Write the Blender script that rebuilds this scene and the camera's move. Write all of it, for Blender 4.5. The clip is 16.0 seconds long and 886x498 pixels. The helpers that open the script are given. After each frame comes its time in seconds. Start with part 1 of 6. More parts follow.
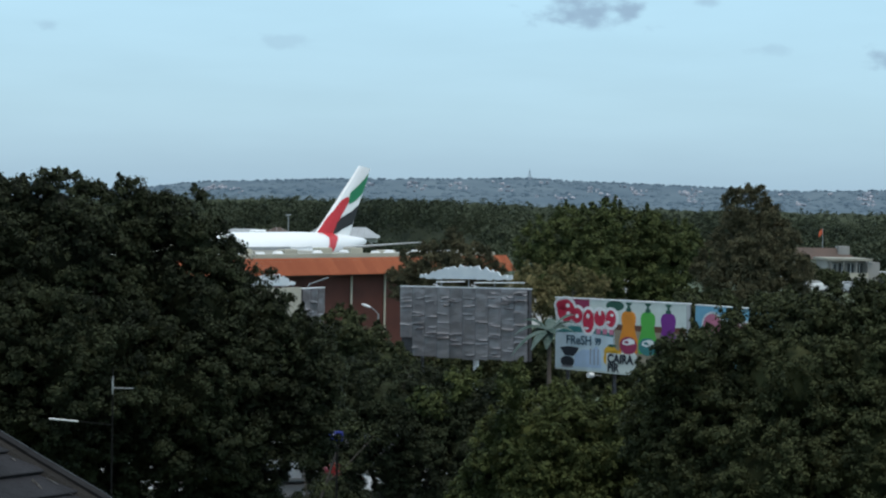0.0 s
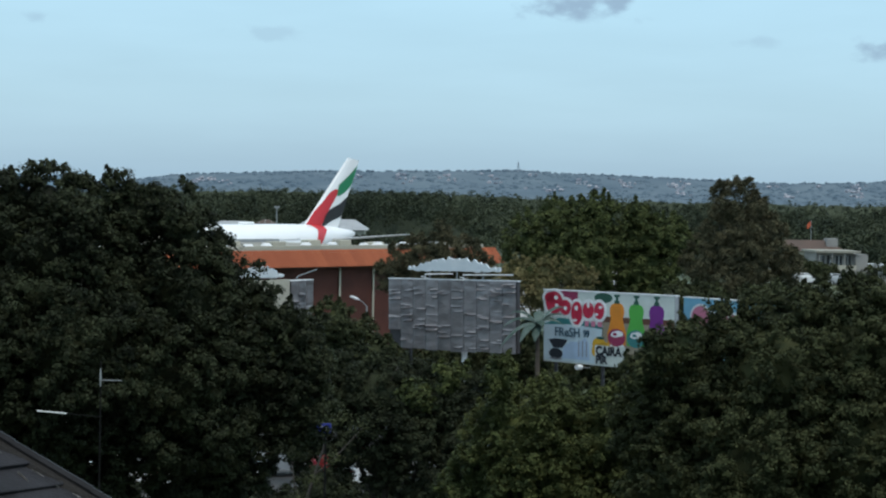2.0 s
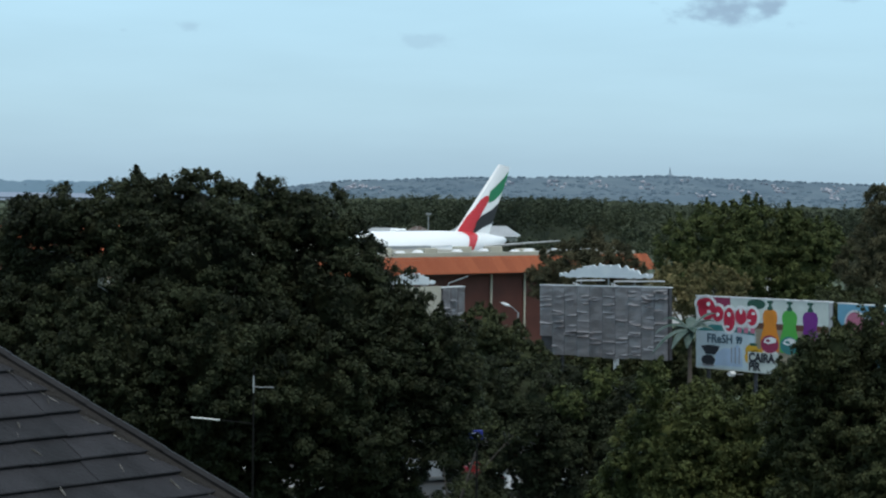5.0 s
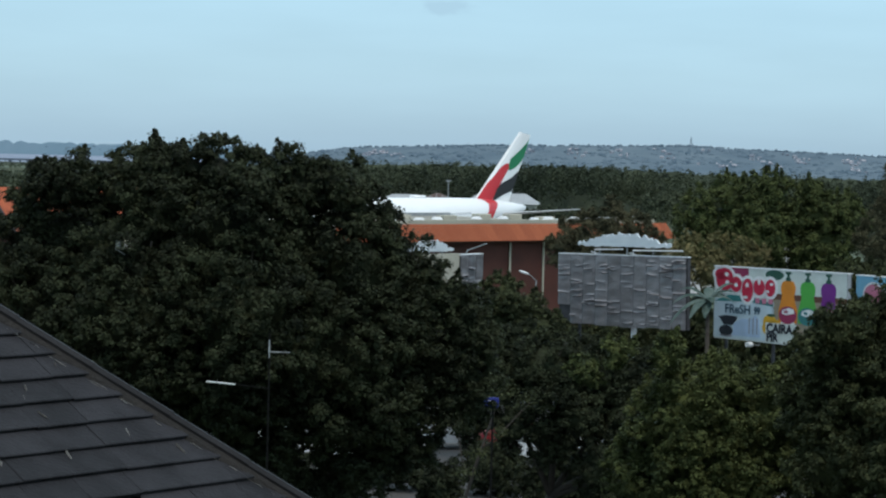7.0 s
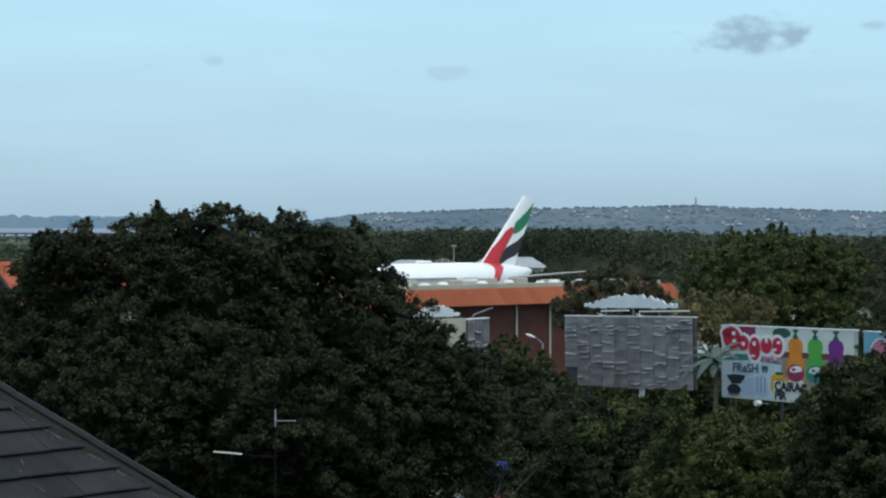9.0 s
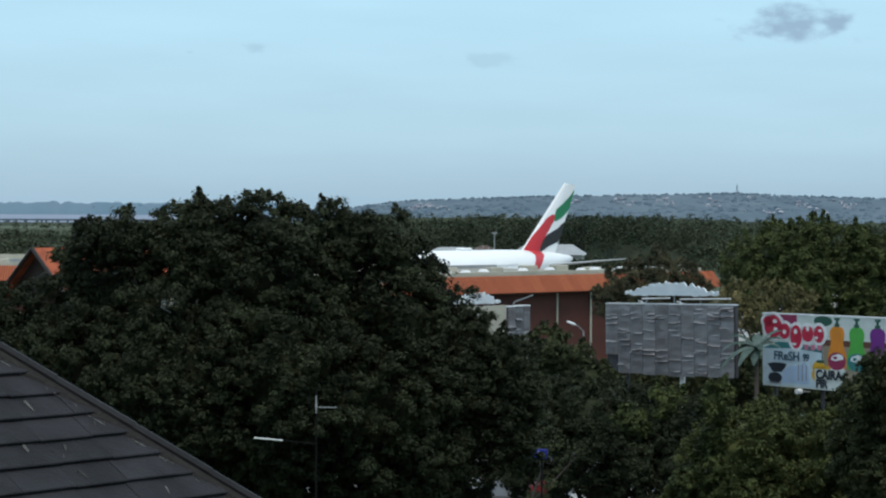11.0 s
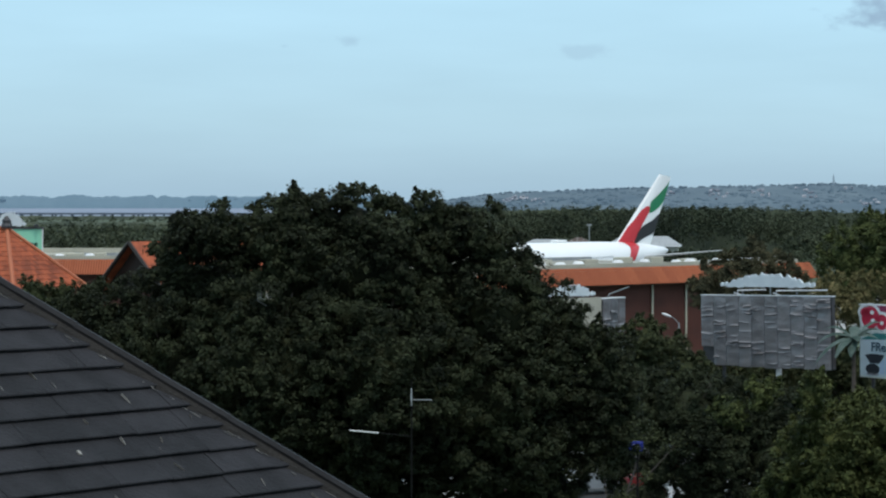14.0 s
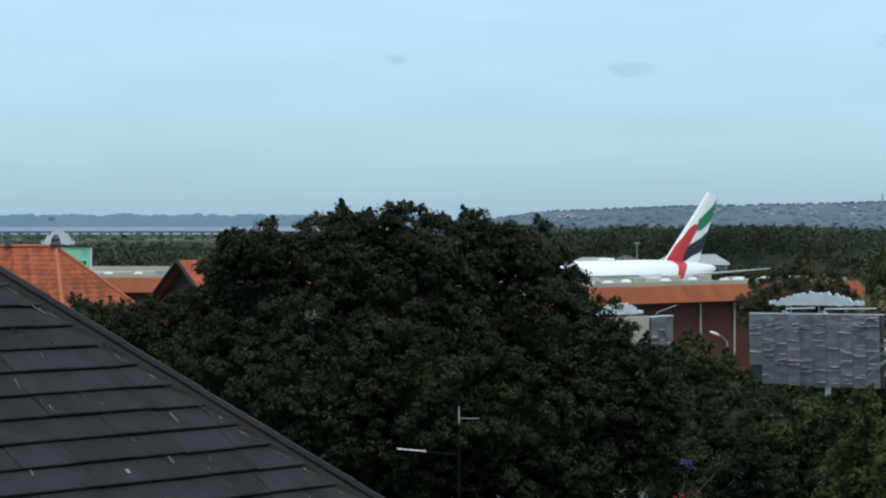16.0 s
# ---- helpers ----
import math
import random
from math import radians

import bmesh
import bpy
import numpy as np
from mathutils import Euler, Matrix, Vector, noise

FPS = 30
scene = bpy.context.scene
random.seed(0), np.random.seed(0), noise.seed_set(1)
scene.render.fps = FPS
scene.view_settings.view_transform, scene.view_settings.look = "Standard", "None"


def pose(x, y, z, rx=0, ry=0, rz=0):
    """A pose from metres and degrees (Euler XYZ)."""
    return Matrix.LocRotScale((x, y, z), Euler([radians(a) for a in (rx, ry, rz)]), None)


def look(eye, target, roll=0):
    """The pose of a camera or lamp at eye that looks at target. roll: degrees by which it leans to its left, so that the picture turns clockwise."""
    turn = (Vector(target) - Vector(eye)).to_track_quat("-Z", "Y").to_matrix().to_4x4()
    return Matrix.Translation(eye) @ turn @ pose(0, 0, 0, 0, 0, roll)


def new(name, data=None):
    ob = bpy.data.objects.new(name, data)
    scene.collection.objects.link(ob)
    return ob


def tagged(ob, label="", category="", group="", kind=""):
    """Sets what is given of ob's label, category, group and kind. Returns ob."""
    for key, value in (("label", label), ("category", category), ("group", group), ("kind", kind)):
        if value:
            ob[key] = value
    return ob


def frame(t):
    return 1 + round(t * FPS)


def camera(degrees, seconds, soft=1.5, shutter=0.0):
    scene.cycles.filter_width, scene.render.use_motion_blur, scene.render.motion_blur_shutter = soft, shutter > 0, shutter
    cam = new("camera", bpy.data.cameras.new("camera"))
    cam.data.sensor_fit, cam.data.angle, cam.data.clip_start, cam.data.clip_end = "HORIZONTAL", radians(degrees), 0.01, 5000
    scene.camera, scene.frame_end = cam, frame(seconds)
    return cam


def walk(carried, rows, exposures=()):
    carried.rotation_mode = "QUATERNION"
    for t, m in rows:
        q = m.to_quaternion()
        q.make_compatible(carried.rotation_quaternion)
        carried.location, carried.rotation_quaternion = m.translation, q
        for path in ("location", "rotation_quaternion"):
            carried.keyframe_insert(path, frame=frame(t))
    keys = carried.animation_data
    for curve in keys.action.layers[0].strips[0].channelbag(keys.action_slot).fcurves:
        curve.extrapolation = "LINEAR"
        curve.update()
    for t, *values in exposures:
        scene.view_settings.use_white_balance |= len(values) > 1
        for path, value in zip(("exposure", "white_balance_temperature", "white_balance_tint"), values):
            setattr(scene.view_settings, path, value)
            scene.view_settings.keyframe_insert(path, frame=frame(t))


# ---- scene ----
cam = camera(21.295, 16.0, soft=2.2)
# seconds, eye, heading, tilt and lean in degrees
PATH = [
    (0, -0.136, -0.000, 14.478, -0.000, -1.327, -1.006),
    (0.5, -0.130, 0.000, 14.480, 0.418, -1.124, -0.949),
    (1, -0.132, -0.000, 14.478, 0.727, -1.046, -1.095),
    (1.5, -0.130, -0.001, 14.476, 0.579, -1.248, -1.126),
    (2, -0.124, -0.000, 14.478, 0.279, -1.513, -1.021),
    (2.5, -0.114, 0.001, 14.480, -0.418, -1.540, -0.906),
    (3, -0.115, 0.002, 14.484, -1.564, -1.484, -0.857),
    (3.5, -0.114, 0.001, 14.482, -2.149, -1.515, -0.848),
    (4, -0.111, 0.001, 14.483, -2.705, -1.378, -0.929),
    (4.2, -0.112, 0.000, 14.484, -2.992, -1.383, -0.894),
    (6.3, -0.096, -0.001, 14.499, -3.630, -1.774, -0.804),
    (6.5, -0.091, -0.001, 14.500, -3.709, -1.959, -0.932),
    (7, -0.056, 0.000, 14.496, -3.868, -2.227, -1.417),
    (7.5, -0.019, 0.001, 14.490, -4.107, -1.633, -1.605),
    (8, 0.002, 0.001, 14.490, -4.002, -1.504, -1.160),
    (8.5, 0.006, -0.000, 14.497, -3.686, -1.235, -0.455),
    (9, 0.005, -0.001, 14.496, -4.049, -0.647, -0.185),
    (9.2, 0.005, -0.000, 14.497, -4.387, -0.643, -0.189),
    (11.3, -0.003, -0.001, 14.495, -5.118, -1.058, -0.319),
    (11.5, 0.002, 0.000, 14.495, -5.199, -1.105, -0.335),
    (12, 0.000, -0.001, 14.497, -5.434, -1.107, -0.357),
    (12.5, 0.001, -0.000, 14.494, -5.865, -1.047, -0.347),
    (13, 0.005, 0.000, 14.493, -6.405, -1.188, -0.166),
    (13.5, 0.005, 0.000, 14.495, -7.062, -1.256, -0.028),
    (14, 0.001, -0.001, 14.496, -7.336, -1.156, -0.032),
    (14.5, 0.003, -0.001, 14.495, -7.575, -0.851, 0.005),
    (15, 0.002, -0.001, 14.497, -7.993, -0.808, 0.054),
    (15.5, 0.002, -0.000, 14.500, -8.297, -0.840, 0.094),
    (16, 0.000, 0.000, 14.500, -8.491, -0.714, 0.000),
]


def aim(x, y, z, heading, tilt, lean):
    a, b = radians(heading), radians(tilt)
    far = (x + 100 * math.sin(a), y + 100 * math.cos(a), z + 100 * math.tan(b))
    return look((x, y, z), far, -lean)


walk(cam, [(r[0], aim(*r[1:])) for r in PATH])

# ---- world and light ----
SUN_EL, SUN_AZ = 66.0, 155.0


def build_world():
    w = bpy.data.worlds.new("sky")
    scene.world = w
    w.use_nodes = True
    nt = w.node_tree
    nt.nodes.clear()
    N, L = nt.nodes.new, nt.links.new
    out, bg = N("ShaderNodeOutputWorld"), N("ShaderNodeBackground")
    sky = N("ShaderNodeTexSky")
    sky.sky_type = "NISHITA"
    sky.sun_disc = False
    sky.sun_elevation, sky.sun_rotation = radians(SUN_EL), radians(SUN_AZ)
    sky.air_density, sky.dust_density, sky.ozone_density = 1.0, 0.6, 2.0
    co = N("ShaderNodeTexCoord")
    sep = N("ShaderNodeSeparateXYZ")
    L(co.outputs["Generated"], sep.inputs[0])
    # thin high haze veil, greyer near the horizon
    ramp = N("ShaderNodeValToRGB")
    cr = ramp.color_ramp
    cr.elements[0].position, cr.elements[0].color = 0.0, HAZE[0]
    cr.elements[1].position, cr.elements[1].color = 1.0, HAZE[3]
    for pos, col in ((0.035, HAZE[1]), (0.085, HAZE[2])):
        el = cr.elements.new(pos)
        el.color = col
    L(sep.outputs[2], ramp.inputs[0])
    mixh = N("ShaderNodeMixRGB")
    mixh.inputs[0].default_value = 0.8
    L(sky.outputs[0], mixh.inputs[1])
    L(ramp.outputs[0], mixh.inputs[2])
    last = mixh.outputs[0]
    # faint mottled veil
    mp = N("ShaderNodeMapping")
    mp.inputs["Scale"].default_value = (9, 9, 55)
    L(co.outputs["Generated"], mp.inputs[0])
    nz = N("ShaderNodeTexNoise")
    nz.inputs["Scale"].default_value, nz.inputs["Detail"].default_value = 1.0, 5.0
    L(mp.outputs[0], nz.inputs[0])
    vr = N("ShaderNodeMapRange")
    vr.inputs[1].default_value, vr.inputs[2].default_value = 0.3, 0.75
    vr.inputs[3].default_value, vr.inputs[4].default_value = 0.965, 1.035
    L(nz.outputs[0], vr.inputs[0])
    mul = N("ShaderNodeVectorMath")
    mul.operation = "SCALE"
    L(last, mul.inputs[0])
    L(vr.outputs[0], mul.inputs[3])
    last = mul.outputs[0]
    # a few small grey clouds
    mp2 = N("ShaderNodeMapping")
    mp2.inputs["Scale"].default_value = (75, 75, 130)
    L(co.outputs["Generated"], mp2.inputs[0])
    nz2 = N("ShaderNodeTexNoise")
    nz2.inputs["Scale"].default_value, nz2.inputs["Detail"].default_value = 1.0, 6.0
    L(mp2.outputs[0], nz2.inputs[0])
    for az, el, ra, re, amount in CLOUDS:
        a, e = radians(az), radians(el)
        loc = Vector((math.sin(a) * math.cos(e), math.cos(a) * math.cos(e), math.sin(e)))
        sub = N("ShaderNodeVectorMath")
        sub.operation = "SUBTRACT"
        sub.inputs[1].default_value = loc
        L(co.outputs["Generated"], sub.inputs[0])
        sc = N("ShaderNodeVectorMath")
        sc.operation = "MULTIPLY"
        sc.inputs[1].default_value = (1 / radians(ra), 1 / radians(ra), 1 / radians(re))
        L(sub.outputs[0], sc.inputs[0])
        ln = N("ShaderNodeVectorMath")
        ln.operation = "LENGTH"
        L(sc.outputs[0], ln.inputs[0])
        m1 = N("ShaderNodeMath")
        m1.operation = "MULTIPLY_ADD"
        m1.inputs[1].default_value = 2.6
        m1.inputs[2].default_value = -0.55
        L(nz2.outputs[0], m1.inputs[0])
        m2 = N("ShaderNodeMath")
        m2.operation = "SUBTRACT"
        L(m1.outputs[0], m2.inputs[0])
        L(ln.outputs["Value"], m2.inputs[1])
        mr = N("ShaderNodeMapRange")
        mr.interpolation_type = "SMOOTHSTEP"
        mr.inputs[1].default_value, mr.inputs[2].default_value = -0.25, 0.55
        mr.inputs[3].default_value, mr.inputs[4].default_value = 0.0, amount
        L(m2.outputs[0], mr.inputs[0])
        mx = N("ShaderNodeMixRGB")
        L(mr.outputs[0], mx.inputs[0])
        L(last, mx.inputs[1])
        mx.inputs[2].default_value = CLOUD_COLOUR
        last = mx.outputs[0]
    L(last, bg.inputs[0])
    bg.inputs[1].default_value = SKY_STRENGTH
    L(bg.outputs[0], out.inputs[0])


SKY_STRENGTH = 0.1
HAZE = [(3.5, 5.55, 7.4, 1), (4.5, 7.15, 8.95, 1), (5.15, 8.3, 10.3, 1), (8.6, 10.2, 11.4, 1)]
CLOUD_COLOUR = (2.6, 3.7, 5.2, 1)
CLOUDS = [(3.55, 4.5, 1.5, 0.55, 0.7), (-3.95, 3.62, 0.9, 0.2, 0.2), (7.75, 3.62, 0.6, 0.18, 0.2), (10.6, 3.5, 0.9, 0.32, 0.6),
          (-9.6, 3.9, 0.35, 0.15, 0.25), (-11.2, 3.75, 0.3, 0.12, 0.2), (6.2, 4.75, 0.5, 0.15, 0.35)]
build_world()
sun = new("sun", bpy.data.lights.new("sun", "SUN"))
sun.data.energy, sun.data.angle, sun.data.color = 1.6, radians(20), (1.0, 0.93, 0.84)
sa, se = radians(SUN_AZ), radians(SUN_EL)
sun.matrix_world = look((100 * math.sin(sa) * math.cos(se), 100 * math.cos(sa) * math.cos(se), 100 * math.sin(se)), (0, 0, 0))
scene.view_settings.exposure = 0.0


# ---- materials ----
def mat(name, a, b=None, rough=0.8, scale=3.0, fine=40.0, bump=0.15, metal=0.0, island=0.0, spec=0.4, rnd=0.0, glow=None, stretch=(1, 1, 1), world=False):
    """Two tones mixed by coarse and fine noise, a fine relief, and a shift from piece to piece."""
    m = bpy.data.materials.new(name)
    m.use_nodes = True
    nt = m.node_tree
    N, L = nt.nodes.new, nt.links.new
    p = nt.nodes["Principled BSDF"]
    b = b or tuple(c * 0.75 for c in a)
    co = N("ShaderNodeTexCoord")
    mp = N("ShaderNodeMapping")
    mp.inputs["Scale"].default_value = stretch
    L(N("ShaderNodeNewGeometry").outputs["Position"] if world else co.outputs["Object"], mp.inputs[0])
    n1, n2 = N("ShaderNodeTexNoise"), N("ShaderNodeTexNoise")
    n1.inputs["Scale"].default_value, n1.inputs["Detail"].default_value = scale, 5
    n2.inputs["Scale"].default_value, n2.inputs["Detail"].default_value = fine, 3
    L(mp.outputs[0], n1.inputs[0])
    L(mp.outputs[0], n2.inputs[0])
    ad = N("ShaderNodeMath")
    ad.operation = "MULTIPLY_ADD"
    ad.inputs[1].default_value, ad.inputs[2].default_value = 0.35, -0.175
    L(n2.outputs[0], ad.inputs[0])
    sm = N("ShaderNodeMath")
    L(n1.outputs[0], sm.inputs[0])
    L(ad.outputs[0], sm.inputs[1])
    last = sm.outputs[0]
    for amount, node, sock in ((island, "ShaderNodeNewGeometry", "Random Per Island"), (rnd, "ShaderNodeObjectInfo", "Random")):
        if amount:
            g = N(node)
            k = N("ShaderNodeMath")
            k.operation = "MULTIPLY_ADD"
            k.inputs[1].default_value, k.inputs[2].default_value = amount, -amount / 2
            L(g.outputs[sock], k.inputs[0])
            s2 = N("ShaderNodeMath")
            L(last, s2.inputs[0])
            L(k.outputs[0], s2.inputs[1])
            last = s2.outputs[0]
    mr = N("ShaderNodeMapRange")
    mr.inputs[1].default_value, mr.inputs[2].default_value = 0.3, 0.7
    L(last, mr.inputs[0])
    mx = N("ShaderNodeMixRGB")
    mx.inputs[1].default_value, mx.inputs[2].default_value = (*a, 1), (*b, 1)
    L(mr.outputs[0], mx.inputs[0])
    L(mx.outputs[0], p.inputs["Base Color"])
    p.inputs["Roughness"].default_value, p.inputs["Metallic"].default_value = rough, metal
    p.inputs["Specular IOR Level"].default_value = spec
    if bump:
        bp = N("ShaderNodeBump")
        bp.inputs["Strength"].default_value, bp.inputs["Distance"].default_value = bump, 0.02
        L(n2.outputs[0], bp.inputs["Height"])
        L(bp.outputs[0], p.inputs["Normal"])
    # emission in the base tone, standing in for haze over far land
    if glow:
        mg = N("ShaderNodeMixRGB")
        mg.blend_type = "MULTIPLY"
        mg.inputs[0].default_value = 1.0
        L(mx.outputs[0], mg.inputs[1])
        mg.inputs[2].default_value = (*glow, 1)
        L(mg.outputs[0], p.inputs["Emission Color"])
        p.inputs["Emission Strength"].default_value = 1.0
    return m


def leaf_mat(name, a, b, island=0.3, scale=1.1, fine=5):
    m = mat(name, a, b, rough=0.6, scale=scale, fine=fine, bump=0, island=island, spec=0.06)
    p = m.node_tree.nodes["Principled BSDF"]
    p.inputs["Subsurface Weight"].default_value = 0.0
    return m


LAWN = mat("lawn_grass", (0.07, 0.085, 0.045), (0.1, 0.11, 0.06), scale=0.2, fine=3)
GRASS = mat("grass", (0.036, 0.056, 0.024), (0.066, 0.082, 0.038), scale=0.05, fine=3)
ASPHALT = mat("asphalt", (0.05, 0.05, 0.052), (0.075, 0.073, 0.07), scale=0.3, fine=30)
CONCRETE = mat("concrete", (0.32, 0.31, 0.29), (0.24, 0.23, 0.22), scale=0.4, fine=14)
WATER = mat("sea_water", (0.17, 0.20, 0.27), (0.22, 0.25, 0.32), rough=0.6, scale=0.004, fine=0.05, bump=0.1, spec=0.3, stretch=(1, 3, 1))
# blue-grey base plus emission put air haze into the hill and shore colours
HILL = mat("far_hill_hazed", (0.078, 0.105, 0.124), (0.112, 0.14, 0.153), rough=1, scale=0.012, fine=0.06, bump=0, spec=0, glow=(0.35, 0.45, 0.6), stretch=(1, 0.3, 2))
HILL_WOOD = mat("far_wood_hazed", (0.064, 0.09, 0.108), (0.1, 0.128, 0.144), rough=1, scale=0.02, fine=0.2, bump=0, spec=0, island=0.4, glow=(0.35, 0.45, 0.6))
SHORE = mat("far_shore_hazed", (0.10, 0.15, 0.18), (0.12, 0.17, 0.2), rough=1, scale=0.01, fine=0.05, bump=0, spec=0, island=0.08, glow=(0.35, 0.42, 0.55))
# house walls dimmed and blued a little, haze mixed into their colour
FAR_WALL = mat("far_house_wall", (0.46, 0.44, 0.47), (0.16, 0.18, 0.22), rough=0.9, scale=0.01, fine=0.2, bump=0, island=0.9)
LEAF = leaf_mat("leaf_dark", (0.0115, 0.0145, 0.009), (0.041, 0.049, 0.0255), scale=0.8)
LEAF_B = leaf_mat("leaf_fresh", (0.024, 0.034, 0.014), (0.09, 0.105, 0.038))
LEAF_C = leaf_mat("leaf_needle", (0.05, 0.052, 0.032), (0.115, 0.104, 0.06))
LEAF_D = leaf_mat("leaf_yellow", (0.1, 0.1, 0.045), (0.21, 0.175, 0.085))
LEAF_E = leaf_mat("leaf_mid", (0.02, 0.026, 0.0135), (0.066, 0.074, 0.034))
LEAF_F = leaf_mat("leaf_far", (0.02, 0.028, 0.019), (0.072, 0.083, 0.049), 0.1, 0.03, 0.3)
PALM = leaf_mat("leaf_palm", (0.035, 0.06, 0.05), (0.125, 0.165, 0.15))
BARK = mat("bark", (0.07, 0.06, 0.05), (0.12, 0.1, 0.085), scale=4, fine=25, bump=0.5)
BARK_D = mat("dark_bark", (0.035, 0.03, 0.025), (0.06, 0.05, 0.042), scale=4, fine=25, bump=0.5)
SHINGLE = mat("slate_shingle", (0.0105, 0.0108, 0.0135), (0.026, 0.0258, 0.031), rough=0.7, scale=5, fine=55, bump=0.45, rnd=0.28, spec=0.25, stretch=(1, 1.6, 0.5), world=True)
SHINGLE_EDGE = mat("shingle_underlay", (0.02, 0.02, 0.022), rough=0.9)
CAP = mat("hip_cap", (0.013, 0.0133, 0.016), (0.024, 0.0245, 0.028), rough=0.75, scale=3, fine=40, world=True, spec=0.25)
MORTAR = mat("hip_mortar", (0.019, 0.0165, 0.015), (0.01, 0.009, 0.0085), scale=9, fine=60, bump=0.6)
LICHEN = mat("pale_lichen", (0.32, 0.31, 0.295), (0.07, 0.067, 0.064), scale=14, fine=60, rnd=0.6)
ORANGE = mat("clay_tile", (0.42, 0.098, 0.038), (0.2, 0.046, 0.02), rough=0.8, scale=2.5, fine=14, bump=0.3, rnd=0.2, island=0.4)
FASCIA = mat("clay_fascia", (0.40, 0.115, 0.05), (0.30, 0.08, 0.035), rough=0.8, scale=0.35, fine=6, bump=0.3, rnd=0.25)
BRICK = mat("brown_brick", (0.105, 0.034, 0.025), (0.07, 0.025, 0.019), scale=0.5, fine=12, bump=0.3)
ROOF_FLAT = mat("flat_roof", (0.36, 0.34, 0.28), (0.22, 0.21, 0.18), scale=0.15, fine=3)
PARAPET = mat("cream_parapet", (0.5, 0.47, 0.38), (0.38, 0.36, 0.3), scale=0.4, fine=6)
WHITE = mat("white_paint", (0.78, 0.78, 0.78), (0.66, 0.67, 0.68), rough=0.5, scale=0.5, fine=6, bump=0.05)
PLANE_WHITE = mat("aircraft_white", (0.93, 0.93, 0.92), (0.89, 0.89, 0.89), rough=0.3, scale=0.15, fine=2, bump=0)
RED = mat("red_paint", (0.62, 0.03, 0.04), (0.55, 0.025, 0.035), rough=0.4, bump=0)
GREEN = mat("green_paint", (0.015, 0.22, 0.09), (0.012, 0.19, 0.08), rough=0.4, bump=0)
BLACK = mat("black_paint", (0.012, 0.012, 0.014), (0.02, 0.02, 0.022), rough=0.5, bump=0)
GOLD = mat("gold_paint", (0.5, 0.36, 0.16), (0.45, 0.32, 0.15), rough=0.4, bump=0)
GREY = mat("grey_metal", (0.35, 0.36, 0.37), (0.28, 0.29, 0.3), rough=0.5, metal=0.3, scale=2, fine=20)
DARK = mat("dark_metal", (0.06, 0.06, 0.065), (0.04, 0.04, 0.045), rough=0.6)
TARP = mat("silver_tarpaulin", (0.195, 0.182, 0.19), (0.115, 0.108, 0.115), rough=0.28, metal=0.0, scale=1.2, fine=7, bump=0.4, rnd=0.3, spec=1.0, stretch=(1, 1, 2.5))
CLOUD_WHITE = mat("crest_white", (0.66, 0.7, 0.72), (0.55, 0.6, 0.64), rough=0.6, scale=1.5, fine=9)
GLASS = mat("dark_glass", (0.03, 0.035, 0.04), (0.05, 0.055, 0.06), rough=0.15, bump=0, spec=0.6)
RUBBER = mat("rubber", (0.015, 0.015, 0.015), rough=0.95, spec=0.05)
WING_GREY = mat("wing_grey", (0.5, 0.51, 0.52), (0.44, 0.45, 0.46), rough=0.4, bump=0)


def paint(name, c, rough=0.6):
    return mat(name, c, tuple(v * 0.86 for v in c), rough=rough, scale=1.5, fine=14, bump=0.04)


# ---- builders ----
def mesh_ob(name, bm, material, parent=None, label="", smooth=False):
    me = bpy.data.meshes.new(name)
    bm.normal_update()
    bm.to_mesh(me)
    bm.free()
    for mm in material if isinstance(material, (list, tuple)) else (material,):
        me.materials.append(mm)
    if smooth:
        me.polygons.foreach_set("use_smooth", [True] * len(me.polygons))
    ob = new(name, me)
    if parent is not None:
        ob.parent = parent
    if label:
        ob["label"] = label
    return ob


def part(name, bm, material, parent, label="", smooth=False):
    return mesh_ob(name, bm, material, parent, label, smooth)


def thing(name, label, category, m=None, group="", kind=""):
    ob = new(name)
    ob.empty_display_size = 0.3
    if m is not None:
        ob.matrix_basis = m
    return tagged(ob, label, category, group, kind)


def box(bm, x0, y0, z0, x1, y1, z1, m=None, bevel=0.0):
    vs = [Vector((x, y, z)) for z in (z0, z1) for x, y in ((x0, y0), (x1, y0), (x1, y1), (x0, y1))]
    if m is not None:
        vs = [m @ v for v in vs]
    v = [bm.verts.new(c) for c in vs]
    fs = [bm.faces.new([v[i] for i in q]) for q in ((3, 2, 1, 0), (4, 5, 6, 7), (0, 1, 5, 4), (1, 2, 6, 5), (2, 3, 7, 6), (3, 0, 4, 7))]
    if bevel:
        es = list({e for f in fs for e in f.edges})
        bmesh.ops.bevel(bm, geom=es, offset=bevel, segments=1, affect="EDGES")
    return bm


def boxed(*a, **k):
    return box(bmesh.new(), *a, **k)


def tube(bm, pts, radii, n=8, caps=True):
    """A round bar along points, with a radius at each."""
    pts = [Vector(p) for p in pts]
    rings = []
    for i, p in enumerate(pts):
        d = (pts[min(i + 1, len(pts) - 1)] - pts[max(i - 1, 0)]).normalized()
        q = d.to_track_quat("Z", "Y")
        r = radii[i] if isinstance(radii, (list, tuple)) else radii
        rings.append([bm.verts.new(p + q @ Vector((r * math.cos(2 * math.pi * k / n), r * math.sin(2 * math.pi * k / n), 0))) for k in range(n)])
    for a, b in zip(rings, rings[1:]):
        for k in range(n):
            bm.faces.new((a[k], a[(k + 1) % n], b[(k + 1) % n], b[k]))
    if caps:
        bm.faces.new(rings[0][::-1])
        bm.faces.new(rings[-1])
    return bm


def tubed(pts, radii, n=8):
    return tube(bmesh.new(), pts, radii, n)


